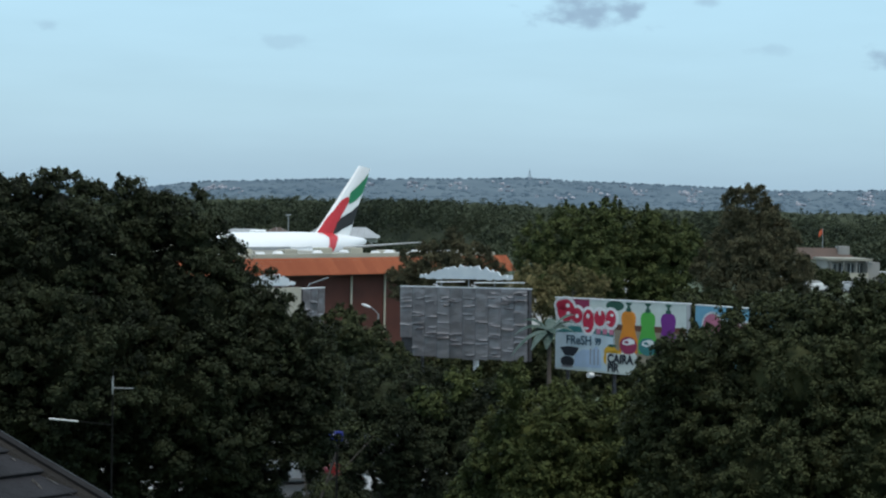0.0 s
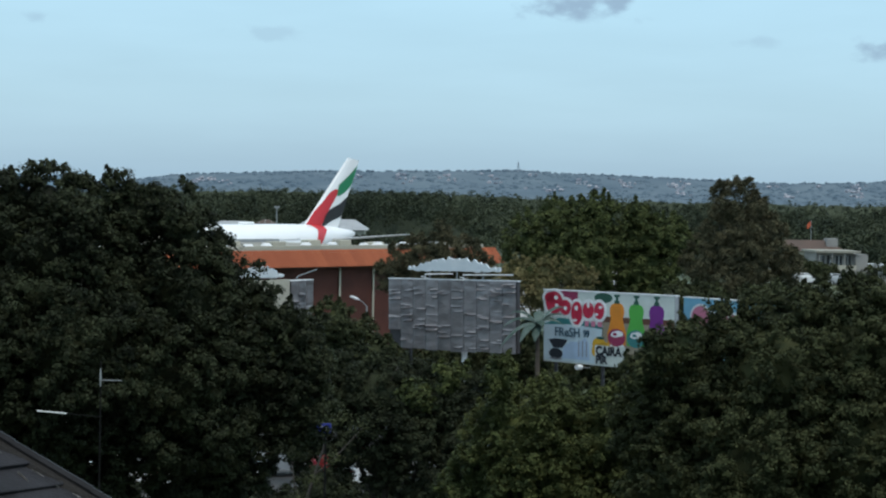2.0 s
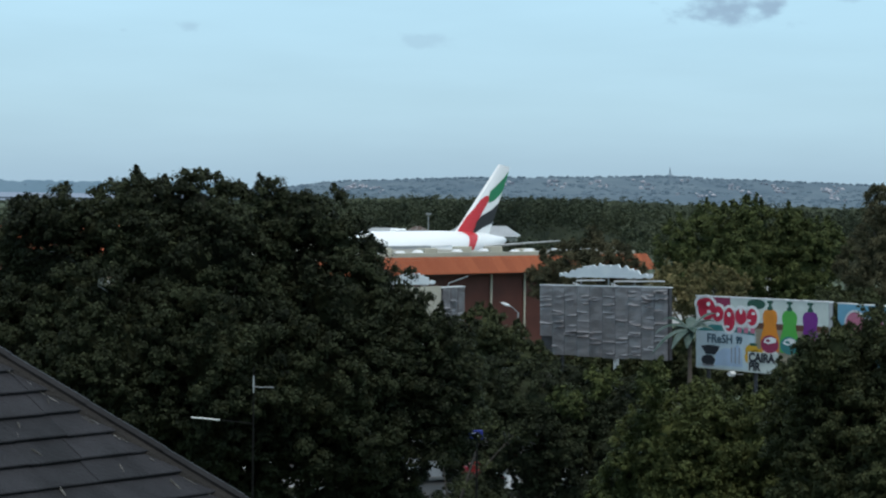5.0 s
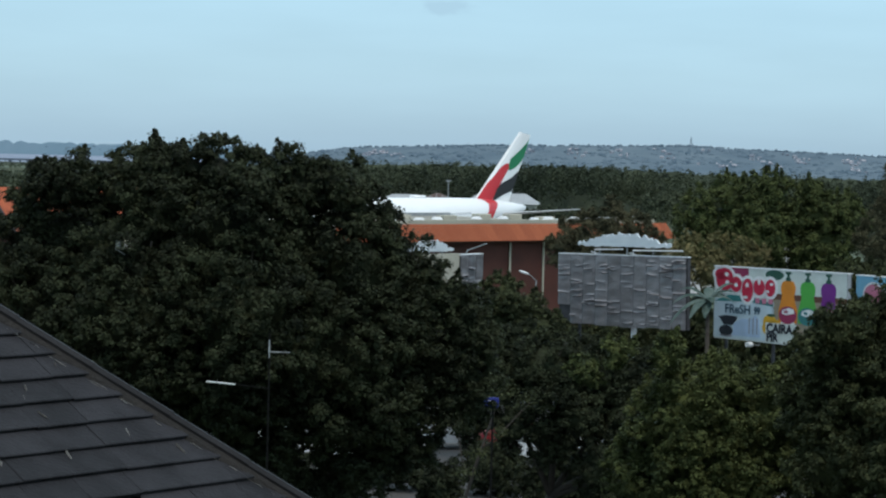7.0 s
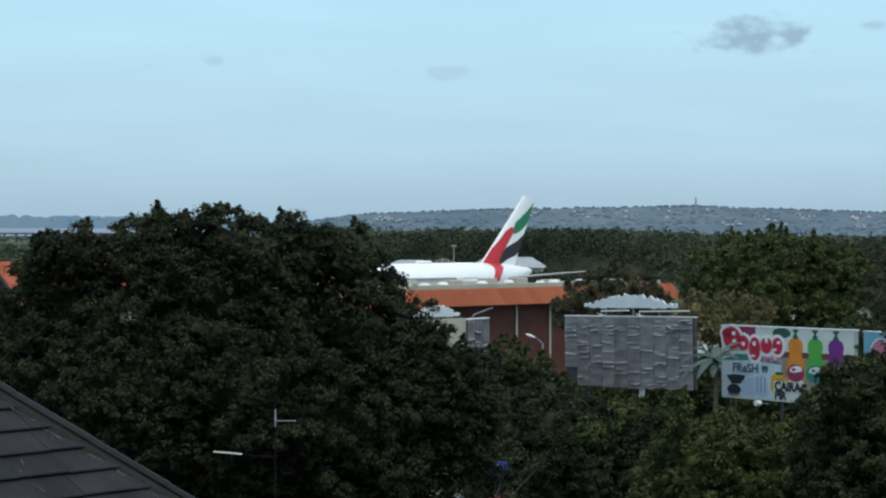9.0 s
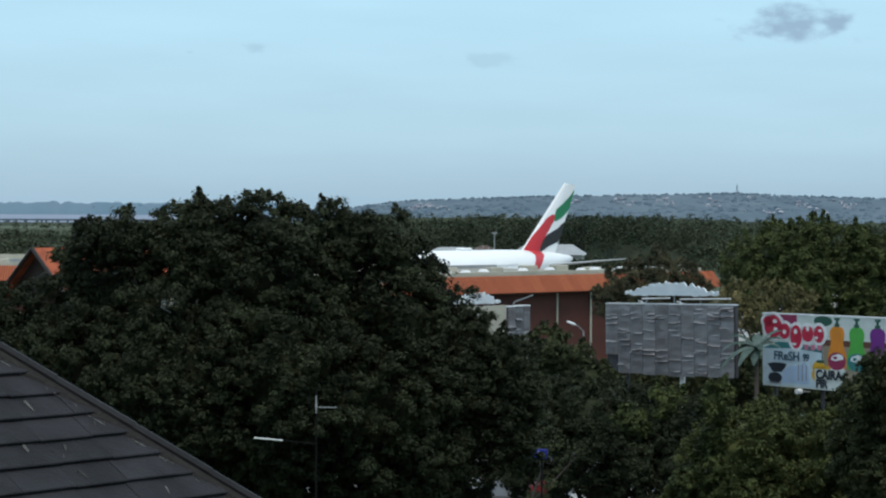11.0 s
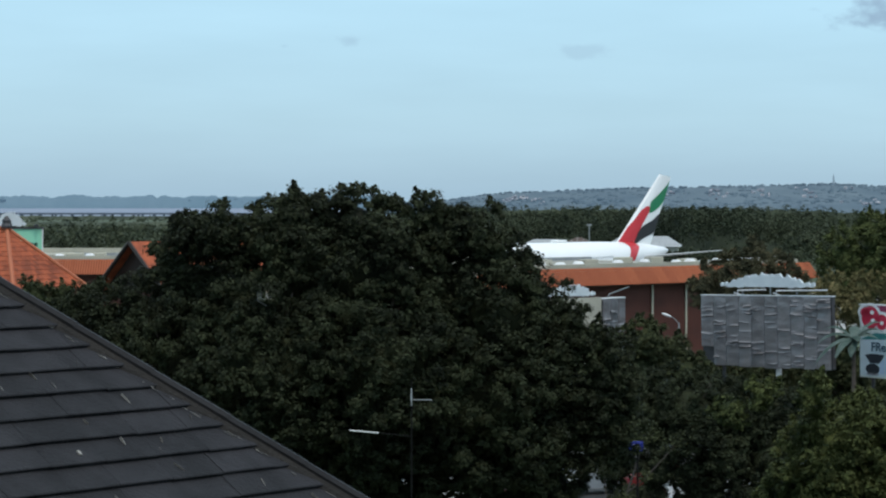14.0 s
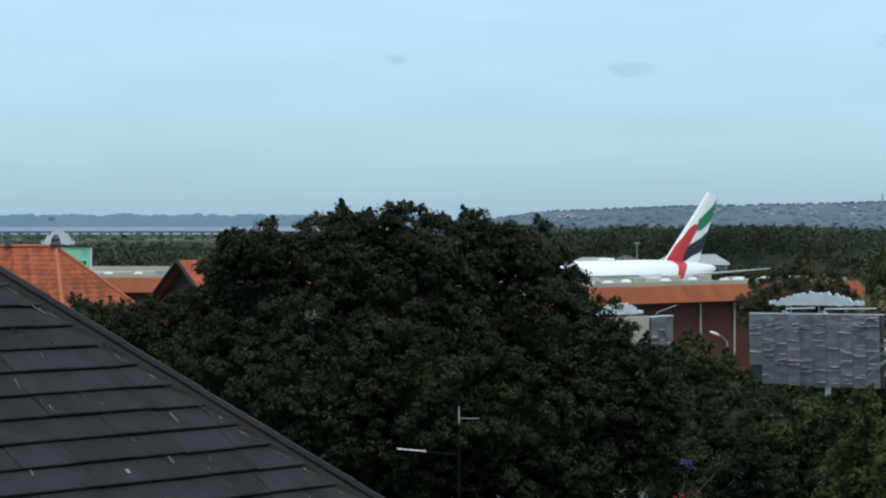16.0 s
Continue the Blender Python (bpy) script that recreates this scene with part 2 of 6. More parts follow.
def prism(bm, outline, d0, d1, m):
    """An outline in a board's own x and z, from depth d0 to d1, placed by m."""
    a = [bm.verts.new(m @ Vector((x, d0, z))) for x, z in outline]
    b = [bm.verts.new(m @ Vector((x, d1, z))) for x, z in outline]
    bm.faces.new(a)
    bm.faces.new(b[::-1])
    n = len(a)
    for i in range(n):
        bm.faces.new((a[(i + 1) % n], a[i], b[i], b[(i + 1) % n]))
    return bm


def disc(cx, cz, rx, rz, n=18, a0=0.0, a1=360.0):
    return [(cx + rx * math.cos(radians(a0 + (a1 - a0) * i / n)), cz + rz * math.sin(radians(a0 + (a1 - a0) * i / n))) for i in range(n)]


def frame_of(p, q):
    """A board's frame: x from p to q, y away from the viewer, z up."""
    p, q = Vector(p), Vector(q)
    x = (q - p).normalized()
    z = Vector((0, 0, 1))
    y = z.cross(x).normalized()
    z = x.cross(y)
    m = Matrix((x, y, z)).transposed().to_4x4()
    m.translation = p
    return m


def quads(name, V, material, per=4):
    """One mesh of loose faces of `per` corners from an array of points."""
    n = len(V)
    me = bpy.data.meshes.new(name)
    me.vertices.add(n)
    me.vertices.foreach_set("co", V.astype(np.float32).ravel())
    me.loops.add(n)
    me.loops.foreach_set("vertex_index", np.arange(n, dtype=np.int32))
    me.polygons.add(n // per)
    me.polygons.foreach_set("loop_start", np.arange(0, n, per, dtype=np.int32))
    me.materials.append(material)
    me.update(calc_edges=True)
    return me


def unit(v):
    return v / (np.linalg.norm(v, axis=1)[:, None] + 1e-9)


def leaves(rs, tufts, radii, per, size, slim=0.5, flat=0.75, loose=0.55):
    """Leaf blades over domed tufts: a pointed blade each, lying roughly along its dome. Returns corner points, three a leaf."""
    c = np.repeat(tufts, per, axis=0)
    r = np.repeat(radii, per)[:, None]
    n = len(c)
    d = rs.normal(size=(n, 3))
    d[:, 2] = np.where(d[:, 2] < 0, d[:, 2] * 0.45, d[:, 2])
    d = unit(d)
    c = c + d * r * rs.uniform(0.35, 1.1, size=(n, 1)) * np.array([1, 1, flat])
    nn = d + rs.normal(size=(n, 3)) * loose
    nn[:, 2] += 0.35
    nn = unit(nn)
    t = unit(np.cross(nn, rs.normal(size=(n, 3))))
    s = np.cross(nn, t)
    ln = size * rs.uniform(0.6, 1.35, size=(n, 1))
    w = ln * slim
    return np.stack([c - t * ln * 0.5 - s * w * 0.5, c - t * ln * 0.5 + s * w * 0.5, c + t * ln * 0.5], axis=1).reshape(-1, 3)


def bough_points(rs, blobs, gap):
    """Bough ends over the skins of overlapping lumps, kept apart by about `gap`, with the way each one points."""
    pts, out = [], []
    for x, y, z, r in blobs:
        n = max(6, int(4 * math.pi * r * r / (gap * gap) * 1.9))
        d = unit(rs.normal(size=(n, 3)))
        k = r * rs.uniform(0.72, 1.0, n)
        d_keep = (d[:, 1] < 0.3) | (rs.uniform(size=n) < 0.2)
        pts.append((np.array([x, y, z]) + d * k[:, None])[d_keep])
        out.append(d[d_keep])
    pts, out = np.concatenate(pts), np.concatenate(out)
    keep = np.ones(len(pts), bool)
    for x, y, z, r in blobs:
        keep &= np.linalg.norm(pts - np.array([x, y, z]), axis=1) > 0.66 * r
    pts, out = pts[keep], out[keep]
    order = rs.permutation(len(pts))
    chosen = []
    for i in order:
        if not chosen or np.min(np.sum((pts[chosen] - pts[i]) ** 2, axis=1)) > (0.56 * gap) ** 2:
            chosen.append(i)
    return pts[chosen], out[chosen]


def shoots(rs, tufts, step, reach, size, slim):
    """Leafy twigs that stick up along the top of a crown."""
    best = {}
    for p in tufts:
        k = int(math.floor(p[0] / step))
        if k not in best or p[2] > best[k][2]:
            best[k] = p
    pts, rad = [], []
    for k in sorted(best):
        if rs.uniform() < 0.2:
            continue
        lift = reach * (0.2 + 0.75 * rs.uniform())
        lean = rs.normal(size=2) * 0.25
        count = rs.randint(3, 6)
        for j in range(count):
            f = (j + 0.4) / count
            pts.append(best[k] + np.array([lean[0] * lift * f + rs.normal() * 0.1 * reach, lean[1] * lift * f, lift * f]))
            rad.append(reach * rs.uniform(0.1, 0.26))
    return leaves(rs, np.array(pts), np.array(rad), 26, size, slim, 1.0, 0.9)


def tree(name, label, blobs, foot, material, seed, tuft=0.55, cover=1.0, size=0.12, trunk=0.35, group="", slim=0.5, loose=0.35, limbs=7, core=0.6, reach=0.0, bark=None):
    rs = np.random.RandomState(seed)
    base = Vector((foot[0], foot[1], 0))
    t = thing(name, label, "tree", Matrix.Translation(base), group)
    loc = [(x - base.x, y - base.y, z, r) for x, y, z, r in blobs]
    bp, bo = bough_points(rs, loc, tuft)
    m = 6
    d = unit(np.repeat(bo, m, axis=0) * 0.7 + np.array([0, 0, 0.45]) + rs.normal(size=(len(bp) * m, 3)) * 0.55)
    R = np.repeat(tuft * 0.62 * rs.uniform(0.6, 1.35, len(bp)), m)
    pts = np.repeat(bp - bo * tuft * 0.3, m, axis=0) + d * (R * rs.uniform(0.45, 1.0, len(d)))[:, None]
    rad = tuft * 0.31 * rs.uniform(0.55, 1.3, len(pts))
    per = max(8, int(cover * 1.25 * math.pi * (tuft * 0.31) ** 2 / (size * size * slim * 0.5)))
    V = [leaves(rs, pts, rad, per, size, slim, 0.8, loose)]
    inner, _ = bough_points(rs, [(x, y, z, r * 0.74) for x, y, z, r in loc], tuft * 0.75)
    V.append(leaves(rs, inner, tuft * 0.42 * rs.uniform(0.7, 1.2, len(inner)), int(per * 0.6), size * 1.6, slim, 0.9, loose))
    if reach:
        V.append(shoots(rs, pts, reach * 0.5, reach, size, slim))
    crown = new("crown", quads("crown", np.concatenate(V), material, 3))
    crown.parent = t
    bm = bmesh.new()
    for x, y, z, r in loc:
        s = bmesh.ops.create_icosphere(bm, subdivisions=2, radius=r * core, matrix=Matrix.Translation((x, y, z)))
        for v in s["verts"]:
            c = Vector((x, y, z))
            v.co = c + (v.co - c) * (1 + 0.35 * noise.noise(v.co * (1.3 / max(r, 0.7))))
    part("inner_foliage", bm, material, t, "dark inner foliage")
    top = sum((Vector(b[:3]) for b in loc), Vector()) / len(loc)
    zlow = min(b[2] - b[3] for b in loc)
    fork = Vector((top.x * 0.25, top.y * 0.25, max(0.4, min(zlow + 1.0, top.z * 0.55))))
    part("trunk", tubed([(0, 0, -0.1), (0.05, 0, fork.z * 0.15), fork * 0.6 + Vector((0.1, 0.05, 0)), fork], [trunk * 1.5, trunk * 1.1, trunk * 0.9, trunk * 0.75]), bark or BARK, t, smooth=True)
    order = sorted(loc, key=lambda b: -b[3])[:limbs]
    for b in order:
        e = Vector(b[:3])
        mid = fork.lerp(e, 0.5) + Vector((rs.normal() * 0.25, rs.normal() * 0.25, 0.3))
        part("limb", tubed([fork, mid, e, e + Vector((rs.normal() * 0.3, rs.normal() * 0.3, b[3] * 0.8))], [trunk * 0.55, trunk * 0.35, trunk * 0.2, 0.02], 6), bark or BARK, t, smooth=True)
    return t


def clump(x, y, z, r, seed):
    """One crown of uneven lumps about a middle."""
    rs = random.Random(seed)
    out = [(x, y, z, r * 0.8)]
    for i in range(6):
        a, u = rs.uniform(0, 6.3), rs.uniform(-0.35, 0.75)
        k = r * rs.uniform(0.45, 0.7)
        out.append((x + math.cos(a) * k, y + math.sin(a) * k * 0.7, z + u * r * 0.8, r * rs.uniform(0.35, 0.6)))
    return out


def lumps(name, centres, radii, material, rs, rough=0.22, squash=1.0, level=2):
    """Many rounded, uneven foliage masses in one mesh."""
    bm = bmesh.new()
    bmesh.ops.create_icosphere(bm, subdivisions=level, radius=1.0)
    bm.verts.ensure_lookup_table()
    T = np.array([v.co[:] for v in bm.verts])
    F = np.array([[v.index for v in f.verts] for f in bm.faces])
    bm.free()
    n, k = len(centres), len(T)
    wob = 1 + rs.normal(size=(n, k, 1)) * rough * 0.5 + rs.uniform(-rough, rough, size=(n, k, 1)) * 0.5
    V = centres[:, None, :] + T[None] * wob * radii[:, None, None] * np.array([1, 1, squash])
    idx = (F[None] + (np.arange(n) * k)[:, None, None]).reshape(-1)
    me = bpy.data.meshes.new(name)
    me.vertices.add(n * k)
    me.vertices.foreach_set("co", V.astype(np.float32).ravel())
    me.loops.add(len(idx))
    me.loops.foreach_set("vertex_index", idx.astype(np.int32))
    me.polygons.add(len(idx) // 3)
    me.polygons.foreach_set("loop_start", np.arange(0, len(idx), 3, dtype=np.int32))
    me.materials.append(material)
    me.update(calc_edges=True)
    me.polygons.foreach_set("use_smooth", [True] * len(me.polygons))
    return new(name, me)


# ---- ground, sea and distance ----
def polar(az, d):
    return d * math.sin(radians(az)), d * math.cos(radians(az))


def ground_sheet():
    bm = bmesh.new()
    rings = [60, 130, 260, 600, 1400, 2600, 4850]
    n = 48
    prev = [bm.verts.new((0, 0, 0))]
    for r in rings:
        cur = [bm.verts.new((r * math.sin(2 * math.pi * k / n), r * math.cos(2 * math.pi * k / n), 0)) for k in range(n)]
        for k in range(n):
            if len(prev) == 1:
                bm.faces.new((prev[0], cur[(k + 1) % n], cur[k]))
            else:
                bm.faces.new((prev[k], prev[(k + 1) % n], cur[(k + 1) % n], cur[k]))
        prev = cur
    return tagged(mesh_ob("ground", bm, GRASS), "green ground of grass and earth under the trees", "ground", kind="structure")


ground_sheet()


def sector(name, a0, a1, d0, d1, z, material, label, category, n=24):
    bm = bmesh.new()
    a = [bm.verts.new((*polar(a0 + (a1 - a0) * i / n, d0), z)) for i in range(n + 1)]
    b = [bm.verts.new((*polar(a0 + (a1 - a0) * i / n, d1), z)) for i in range(n + 1)]
    for i in range(n):
        bm.faces.new((a[i + 1], a[i], b[i], b[i + 1]))
    return tagged(mesh_ob(name, bm, material), label, category, kind="structure")


sector("water", -60, -8.2, 2250, 4800, 0.4, WATER, "pale blue-grey sea of a calm bay", "sea")
sector("pavement", -16, 14, 58, 150, 0.02, ASPHALT, "dark asphalt car park behind the trees", "car park")
sector("road", -20, 4.5, 262, 420, 0.03, CONCRETE, "grey concrete apron of the airfield", "apron")

def sky_block_behind():
    """Unseen plain building, assumed behind the viewpoint, added to shut off low sky light."""
    bm = bmesh.new()
    box(bm, -34, -16, 0, 34, -2.6, 25)
    box(bm, -34, -2.6, 12.4, 34, -1.4, 12.65)
    return tagged(mesh_ob("sky_block_south", bm, PARAPET), "plain cream block added unseen behind the viewpoint to cut sky light", "wall", kind="structure")


sky_block_behind()

CREST = [(-9.5, -14), (-8, -2), (-7.2, 2), (-6, 14), (-4, 20), (-2.5, 23), (0, 27), (2, 29), (3, 27), (5, 23), (6.5, 19), (8.5, 15), (10, 17), (11, 22), (14, 27), (30, 30)]


def crest_at(az):
    v = np.interp(az, [c[0] for c in CREST], [c[1] for c in CREST])
    return max(-14.5, 0.815 * v) + 14.5


def hill_z(az, k):
    """Height of the far hill at a heading, k from its foot (0) to its crest (1)."""
    bumps = noise.noise(Vector((az * 2.2, k * 3.0, 0.3))) * 3.0 * k * (1.15 - k) + noise.noise(Vector((az * 9, k * 2, 7))) * 0.8 * k
    return crest_at(az) * (0.15 * k + 0.85 * k * k * (1.6 - 0.6 * k)) + bumps


def hillside():
    bm = bmesh.new()
    n, m = 150, 12
    grid = []
    for i in range(n + 1):
        az = -9.5 + 39.5 * i / n
        row_ = []
        for j in range(m + 3):
            k = min(j / m, 1.0)
            d = 2300 + 1100 * k + max(0, j - m) * 120
            z = hill_z(az, k) - max(0, j - m) * 2 - (0.5 if j == 0 else 0)
            row_.append(bm.verts.new((*polar(az, d), z)))
        grid.append(row_)
    for i in range(n):
        for j in range(m + 2):
            bm.faces.new((grid[i + 1][j], grid[i][j], grid[i][j + 1], grid[i + 1][j + 1]))
    return tagged(mesh_ob("backdrop_hill", bm, HILL, smooth=True), "long low haze-blue hill behind the airfield", "hill", kind="structure")


hillside()


def hill_woods():
    rs = np.random.RandomState(5)
    pts, rad = [], []
    for _ in range(5200):
        az, k = rs.uniform(-9, 15), rs.uniform(0.2, 1.0)
        if rs.uniform() < 0.14:
            k = 1.0
        if noise.noise(Vector((az * 1.5, k * 4, 2))) < -0.12 and k < 1:
            continue
        x, y = polar(az, 2300 + 1100 * k)
        r = rs.uniform(2.0, 4.6)
        if k == 1.0:
            r = 1.2 + 2.6 * rs.uniform() ** 2 + (1.8 if 1.0 < az < 2.8 else 0.0)
        pts.append((x, y, hill_z(az, k) + (rs.uniform(-0.3, 0.9) if k == 1.0 else rs.uniform(-1.6, 0.2))))
        rad.append(r)
    return tagged(lumps("hill_woods", np.array(pts), np.array(rad), HILL_WOOD, rs, 0.35, 0.62, 1), "dim haze-blue woods covering the far hill", "woods", kind="stuff")


hill_woods()


def hill_houses():
    rs = np.random.RandomState(11)
    bm = bmesh.new()
    for _ in range(1000):
        az, k = rs.uniform(-6, 14), rs.uniform(0.3, 0.86) ** 0.7
        if noise.noise(Vector((az * 1.9, k * 3.5, 9))) < (0.3 if az < 1 else 0.2):
            continue
        x, y = polar(az, 2300 + 1100 * k - 5)
        w, h = 1.2 + 4.5 * rs.uniform() ** 2 * (2.4 if rs.uniform() < 0.1 else 1.0), rs.uniform(0.4, 1.7)
        z = hill_z(az, k) + 0.5
        m = Matrix.Translation((x, y, z)) @ Matrix.Rotation(rs.uniform(-0.5, 0.5), 4, "Z")
        box(bm, -w / 2, -3, -2, w / 2, 3, h, m)
        r = [bm.verts.new(m @ Vector(c)) for c in ((-w / 2 - 0.4, -3.4, h), (w / 2 + 0.4, -3.4, h), (w / 2 + 0.4, 3.4, h), (-w / 2 - 0.4, 3.4, h), (-w / 4, 0, h + 1.2), (w / 4, 0, h + 1.2))]
        for q in ((0, 1, 5, 4), (1, 2, 5), (2, 3, 4, 5), (3, 0, 4)):
            bm.faces.new([r[i] for i in q])
    return tagged(mesh_ob("hill_houses", bm, FAR_WALL), "scattered pale houses on the far hill", "houses", kind="stuff")


hill_houses()


def mast(name, label, foot, h, w, material):
    t = thing(name, label, "mast", Matrix.Translation(foot))
    for sx, sy in ((-1, -1), (1, -1), (1, 1), (-1, 1)):
        part("leg", tubed([(sx * w, sy * w, -2), (sx * w * 0.2, sy * w * 0.2, h)], w * 0.22, 5), material, t)
    for i in range(6):
        k = i / 6
        ww = w * (1 - 0.8 * k)
        bm = bmesh.new()
        for a, b in (((-1, -1), (1, -1)), ((1, -1), (1, 1)), ((1, 1), (-1, 1)), ((-1, 1), (-1, -1))):
            tube(bm, [(a[0] * ww, a[1] * ww, h * k), (b[0] * ww * 0.9, b[1] * ww * 0.9, h * (k + 1 / 7))], w * 0.12, 4)
        part("brace", bm, material, t)
    part("antenna", tubed([(0, 0, h), (0, 0, h * 1.15)], w * 0.12, 5), material, t)
    return t


CAUSEWAY = mat("far_causeway", (0.09, 0.115, 0.15), (0.12, 0.14, 0.18), rough=0.9, bump=0)
FAR_STEEL = mat("far_steel", (0.3, 0.36, 0.42), (0.26, 0.31, 0.36), rough=0.9, bump=0)
hx, hy = polar(2.07, 3390)
mast("radio_mast", "thin grey lattice radio mast on the hilltop", (hx, hy, 34), 17, 2.0, FAR_STEEL)


def far_shore():
    rs = np.random.RandomState(8)
    bm = bmesh.new()
    n = 560
    a, b, c = [], [], []
    for i in range(n + 1):
        az = -60 + 52.5 * i / n
        h = 24.5 + 5 * noise.noise(Vector((az * 1.7, 0, 1))) + 6 * noise.noise(Vector((az * 6, 3, 1)))
        h += 3 * noise.noise(Vector((az * 17, 5, 2)))
        h *= min(1.0, max(0.15, (-7.4 - az) / 1.5))
        a.append(bm.verts.new((*polar(az, 4720), 0)))
        b.append(bm.verts.new((*polar(az, 4740), h * 0.85)))
        c.append(bm.verts.new((*polar(az, 4800), h)))
    for i in range(n):
        bm.faces.new((a[i + 1], a[i], b[i], b[i + 1]))
        bm.faces.new((b[i + 1], b[i], c[i], c[i + 1]))
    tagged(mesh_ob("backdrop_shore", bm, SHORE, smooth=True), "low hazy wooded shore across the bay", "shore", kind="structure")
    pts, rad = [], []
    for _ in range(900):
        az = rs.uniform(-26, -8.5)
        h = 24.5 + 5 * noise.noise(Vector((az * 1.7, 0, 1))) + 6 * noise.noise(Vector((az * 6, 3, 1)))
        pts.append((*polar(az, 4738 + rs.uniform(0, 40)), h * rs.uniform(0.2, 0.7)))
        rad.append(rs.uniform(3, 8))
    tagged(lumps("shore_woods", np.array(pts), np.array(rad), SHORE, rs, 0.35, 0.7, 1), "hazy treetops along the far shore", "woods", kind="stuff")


far_shore()


def belt_height(az, d):
    left = np.interp(az, [-25, -15, -9.5, -7.5, -4, -1, 1.5, 3, 6, 12], [6.6, 6.8, 7.6, 13.2, 13.8, 13.0, 13.0, 11.3, 10.8, 10.2])
    return float(left)


def far_woods():
    """Woods between the apron and the hill, as countless crowns of rounded leafy masses."""
    rs = np.random.RandomState(21)
    near, far = [], []

    def crown(az, d, h, r):
        x, y = polar(az, d)
        for i in range(11 if d < 760 else 6):
            lr = r * rs.uniform(0.26, 0.5)
            a, f = rs.uniform(0, 6.3), math.sqrt(rs.uniform()) * (i > 0)
            p = (x + math.cos(a) * r * f * 0.95, y + math.sin(a) * r * f * 0.7, h - lr - r * (0.9 * f * f + rs.uniform(0, 0.9) * (i > 3)), lr)
            (near if d < 760 else far).append(p)

    # main belt behind the apron, front rows first
    for _ in range(2100):
        az = rs.uniform(-8.6, 14)
        d = rs.uniform(560, 740) if rs.uniform() < 0.62 else 740 + 1100 * rs.uniform() ** 1.5
        h = belt_height(az, d) * (0.86 + 0.22 * noise.noise(Vector((az * 1.3, d / 150, 4))) + rs.uniform(-0.2, 0.08))
        if rs.uniform() < 0.04:
            h *= 1.1
        if -1.7 < az < 0.3 and d < 740:
            h = max(h, 12.2 + rs.uniform(0, 1.3))
        crown(az, d, h, rs.uniform(1.6, 3.6) * (1 + d / 2500))
    # bushes round the sheds and along the apron
    for _ in range(900):
        az, d = rs.uniform(-8.6, 14), rs.uniform(425, 560)
        if -7.6 < az < 1.0:
            if d < 470:
                continue
            h = rs.uniform(3.2, 4.9)
        else:
            h = belt_height(az, d) * rs.uniform(0.4, 0.66)
        crown(az, d, h, rs.uniform(1.2, 2.4))
    for _ in range(170):
        crown(rs.uniform(-9.2, -1.0), rs.uniform(432, 444), rs.uniform(4.7, 5.6), rs.uniform(1.0, 1.7))
    # lower woods towards the bay
    for _ in range(1500):
        az, d = rs.uniform(-25, -8.3), 330 + 1720 * rs.uniform() ** 1.25
        h = (14.2 - 0.0085 * d) * rs.uniform(0.7, 1.0) if d < 1150 else rs.uniform(2.6, 4.2)
        crown(az, d, h, rs.uniform(1.5, 3.4) * (1 + d / 2500))
    near, far = np.array(near), np.array(far)
    V = np.concatenate([leaves(rs, near[:, :3], near[:, 3], 20, 0.62, 0.6, 0.9, 0.8), leaves(rs, far[:, :3], far[:, 3], 12, 1.0, 0.6, 0.9, 0.8)])
    tagged(new("far_woods", quads("far_woods", V, LEAF_F, 3)), "dense dark green woods beyond the airfield", "woods", kind="stuff")
    # solid mass of foliage below the treetops
    bm = bmesh.new()
    for d0, a0, a1 in ((640, -8.6, 15.4), (800, -8.6, 15.4), (1050, -8.6, 15.4), (1400, -8.6, 15.4), (420, -26, -8.6), (620, -26, -8.6), (900, -26, -8.6), (1300, -26, -8.6), (1850, -26, -8.6)):
        n = 260
        lo, hi, bk = [], [], []
        for i in range(n + 1):
            az = a0 + (a1 - a0) * i / n
            top = belt_height(az, d0) * 0.68 if a0 > -9 else max(3.0, (14.2 - 0.0085 * d0) * 0.72)
            h = top * (1 + 0.2 * noise.noise(Vector((az * 2, d0 / 100, 0))) + 0.14 * noise.noise(Vector((az * 9, d0 / 100, 3))))
            lo.append(bm.verts.new((*polar(az, d0), -0.2)))
            hi.append(bm.verts.new((*polar(az, d0 + 14), h)))
            bk.append(bm.verts.new((*polar(az, d0 + 60), h * 0.9)))
        for i in range(n):
            bm.faces.new((lo[i + 1], lo[i], hi[i], hi[i + 1]))
            bm.faces.new((hi[i + 1], hi[i], bk[i], bk[i + 1]))
    tagged(mesh_ob("understorey", bm, LEAF_F), "dark undergrowth filling the far woods", "undergrowth", kind="stuff")


far_woods()


def causeway():
    bm = bmesh.new()
    n = 40
    t = thing("causeway", "low dark causeway with pale piers across the bay", "causeway", kind="structure")
    a = [polar(-26 + 17 * i / n, 2120) for i in range(n + 1)]
    for p, q in zip(a, a[1:]):
        m = frame_of((*p, 2.7), (*q, 2.7))
        box(bm, 0, 0, 0, (Vector(q) - Vector(p)).length, 8, 1.5, m)
    part("deck", bm, CAUSEWAY, t)
    pier = None
    for i in range(110):
        x, y = polar(-25.5 + 16.5 * (i + 0.45 * math.sin(i * 2.4)) / 110, 2119)
        if pier is None:
            pier = part("pier", boxed(-0.8, -1, 0, 0.8, 1, 2.8), CAUSEWAY, t)
            pier.location = (x, y, 0)
        else:
            p2 = new("pier", pier.data)
            p2.parent, p2.location = t, (x, y, 0)


causeway()


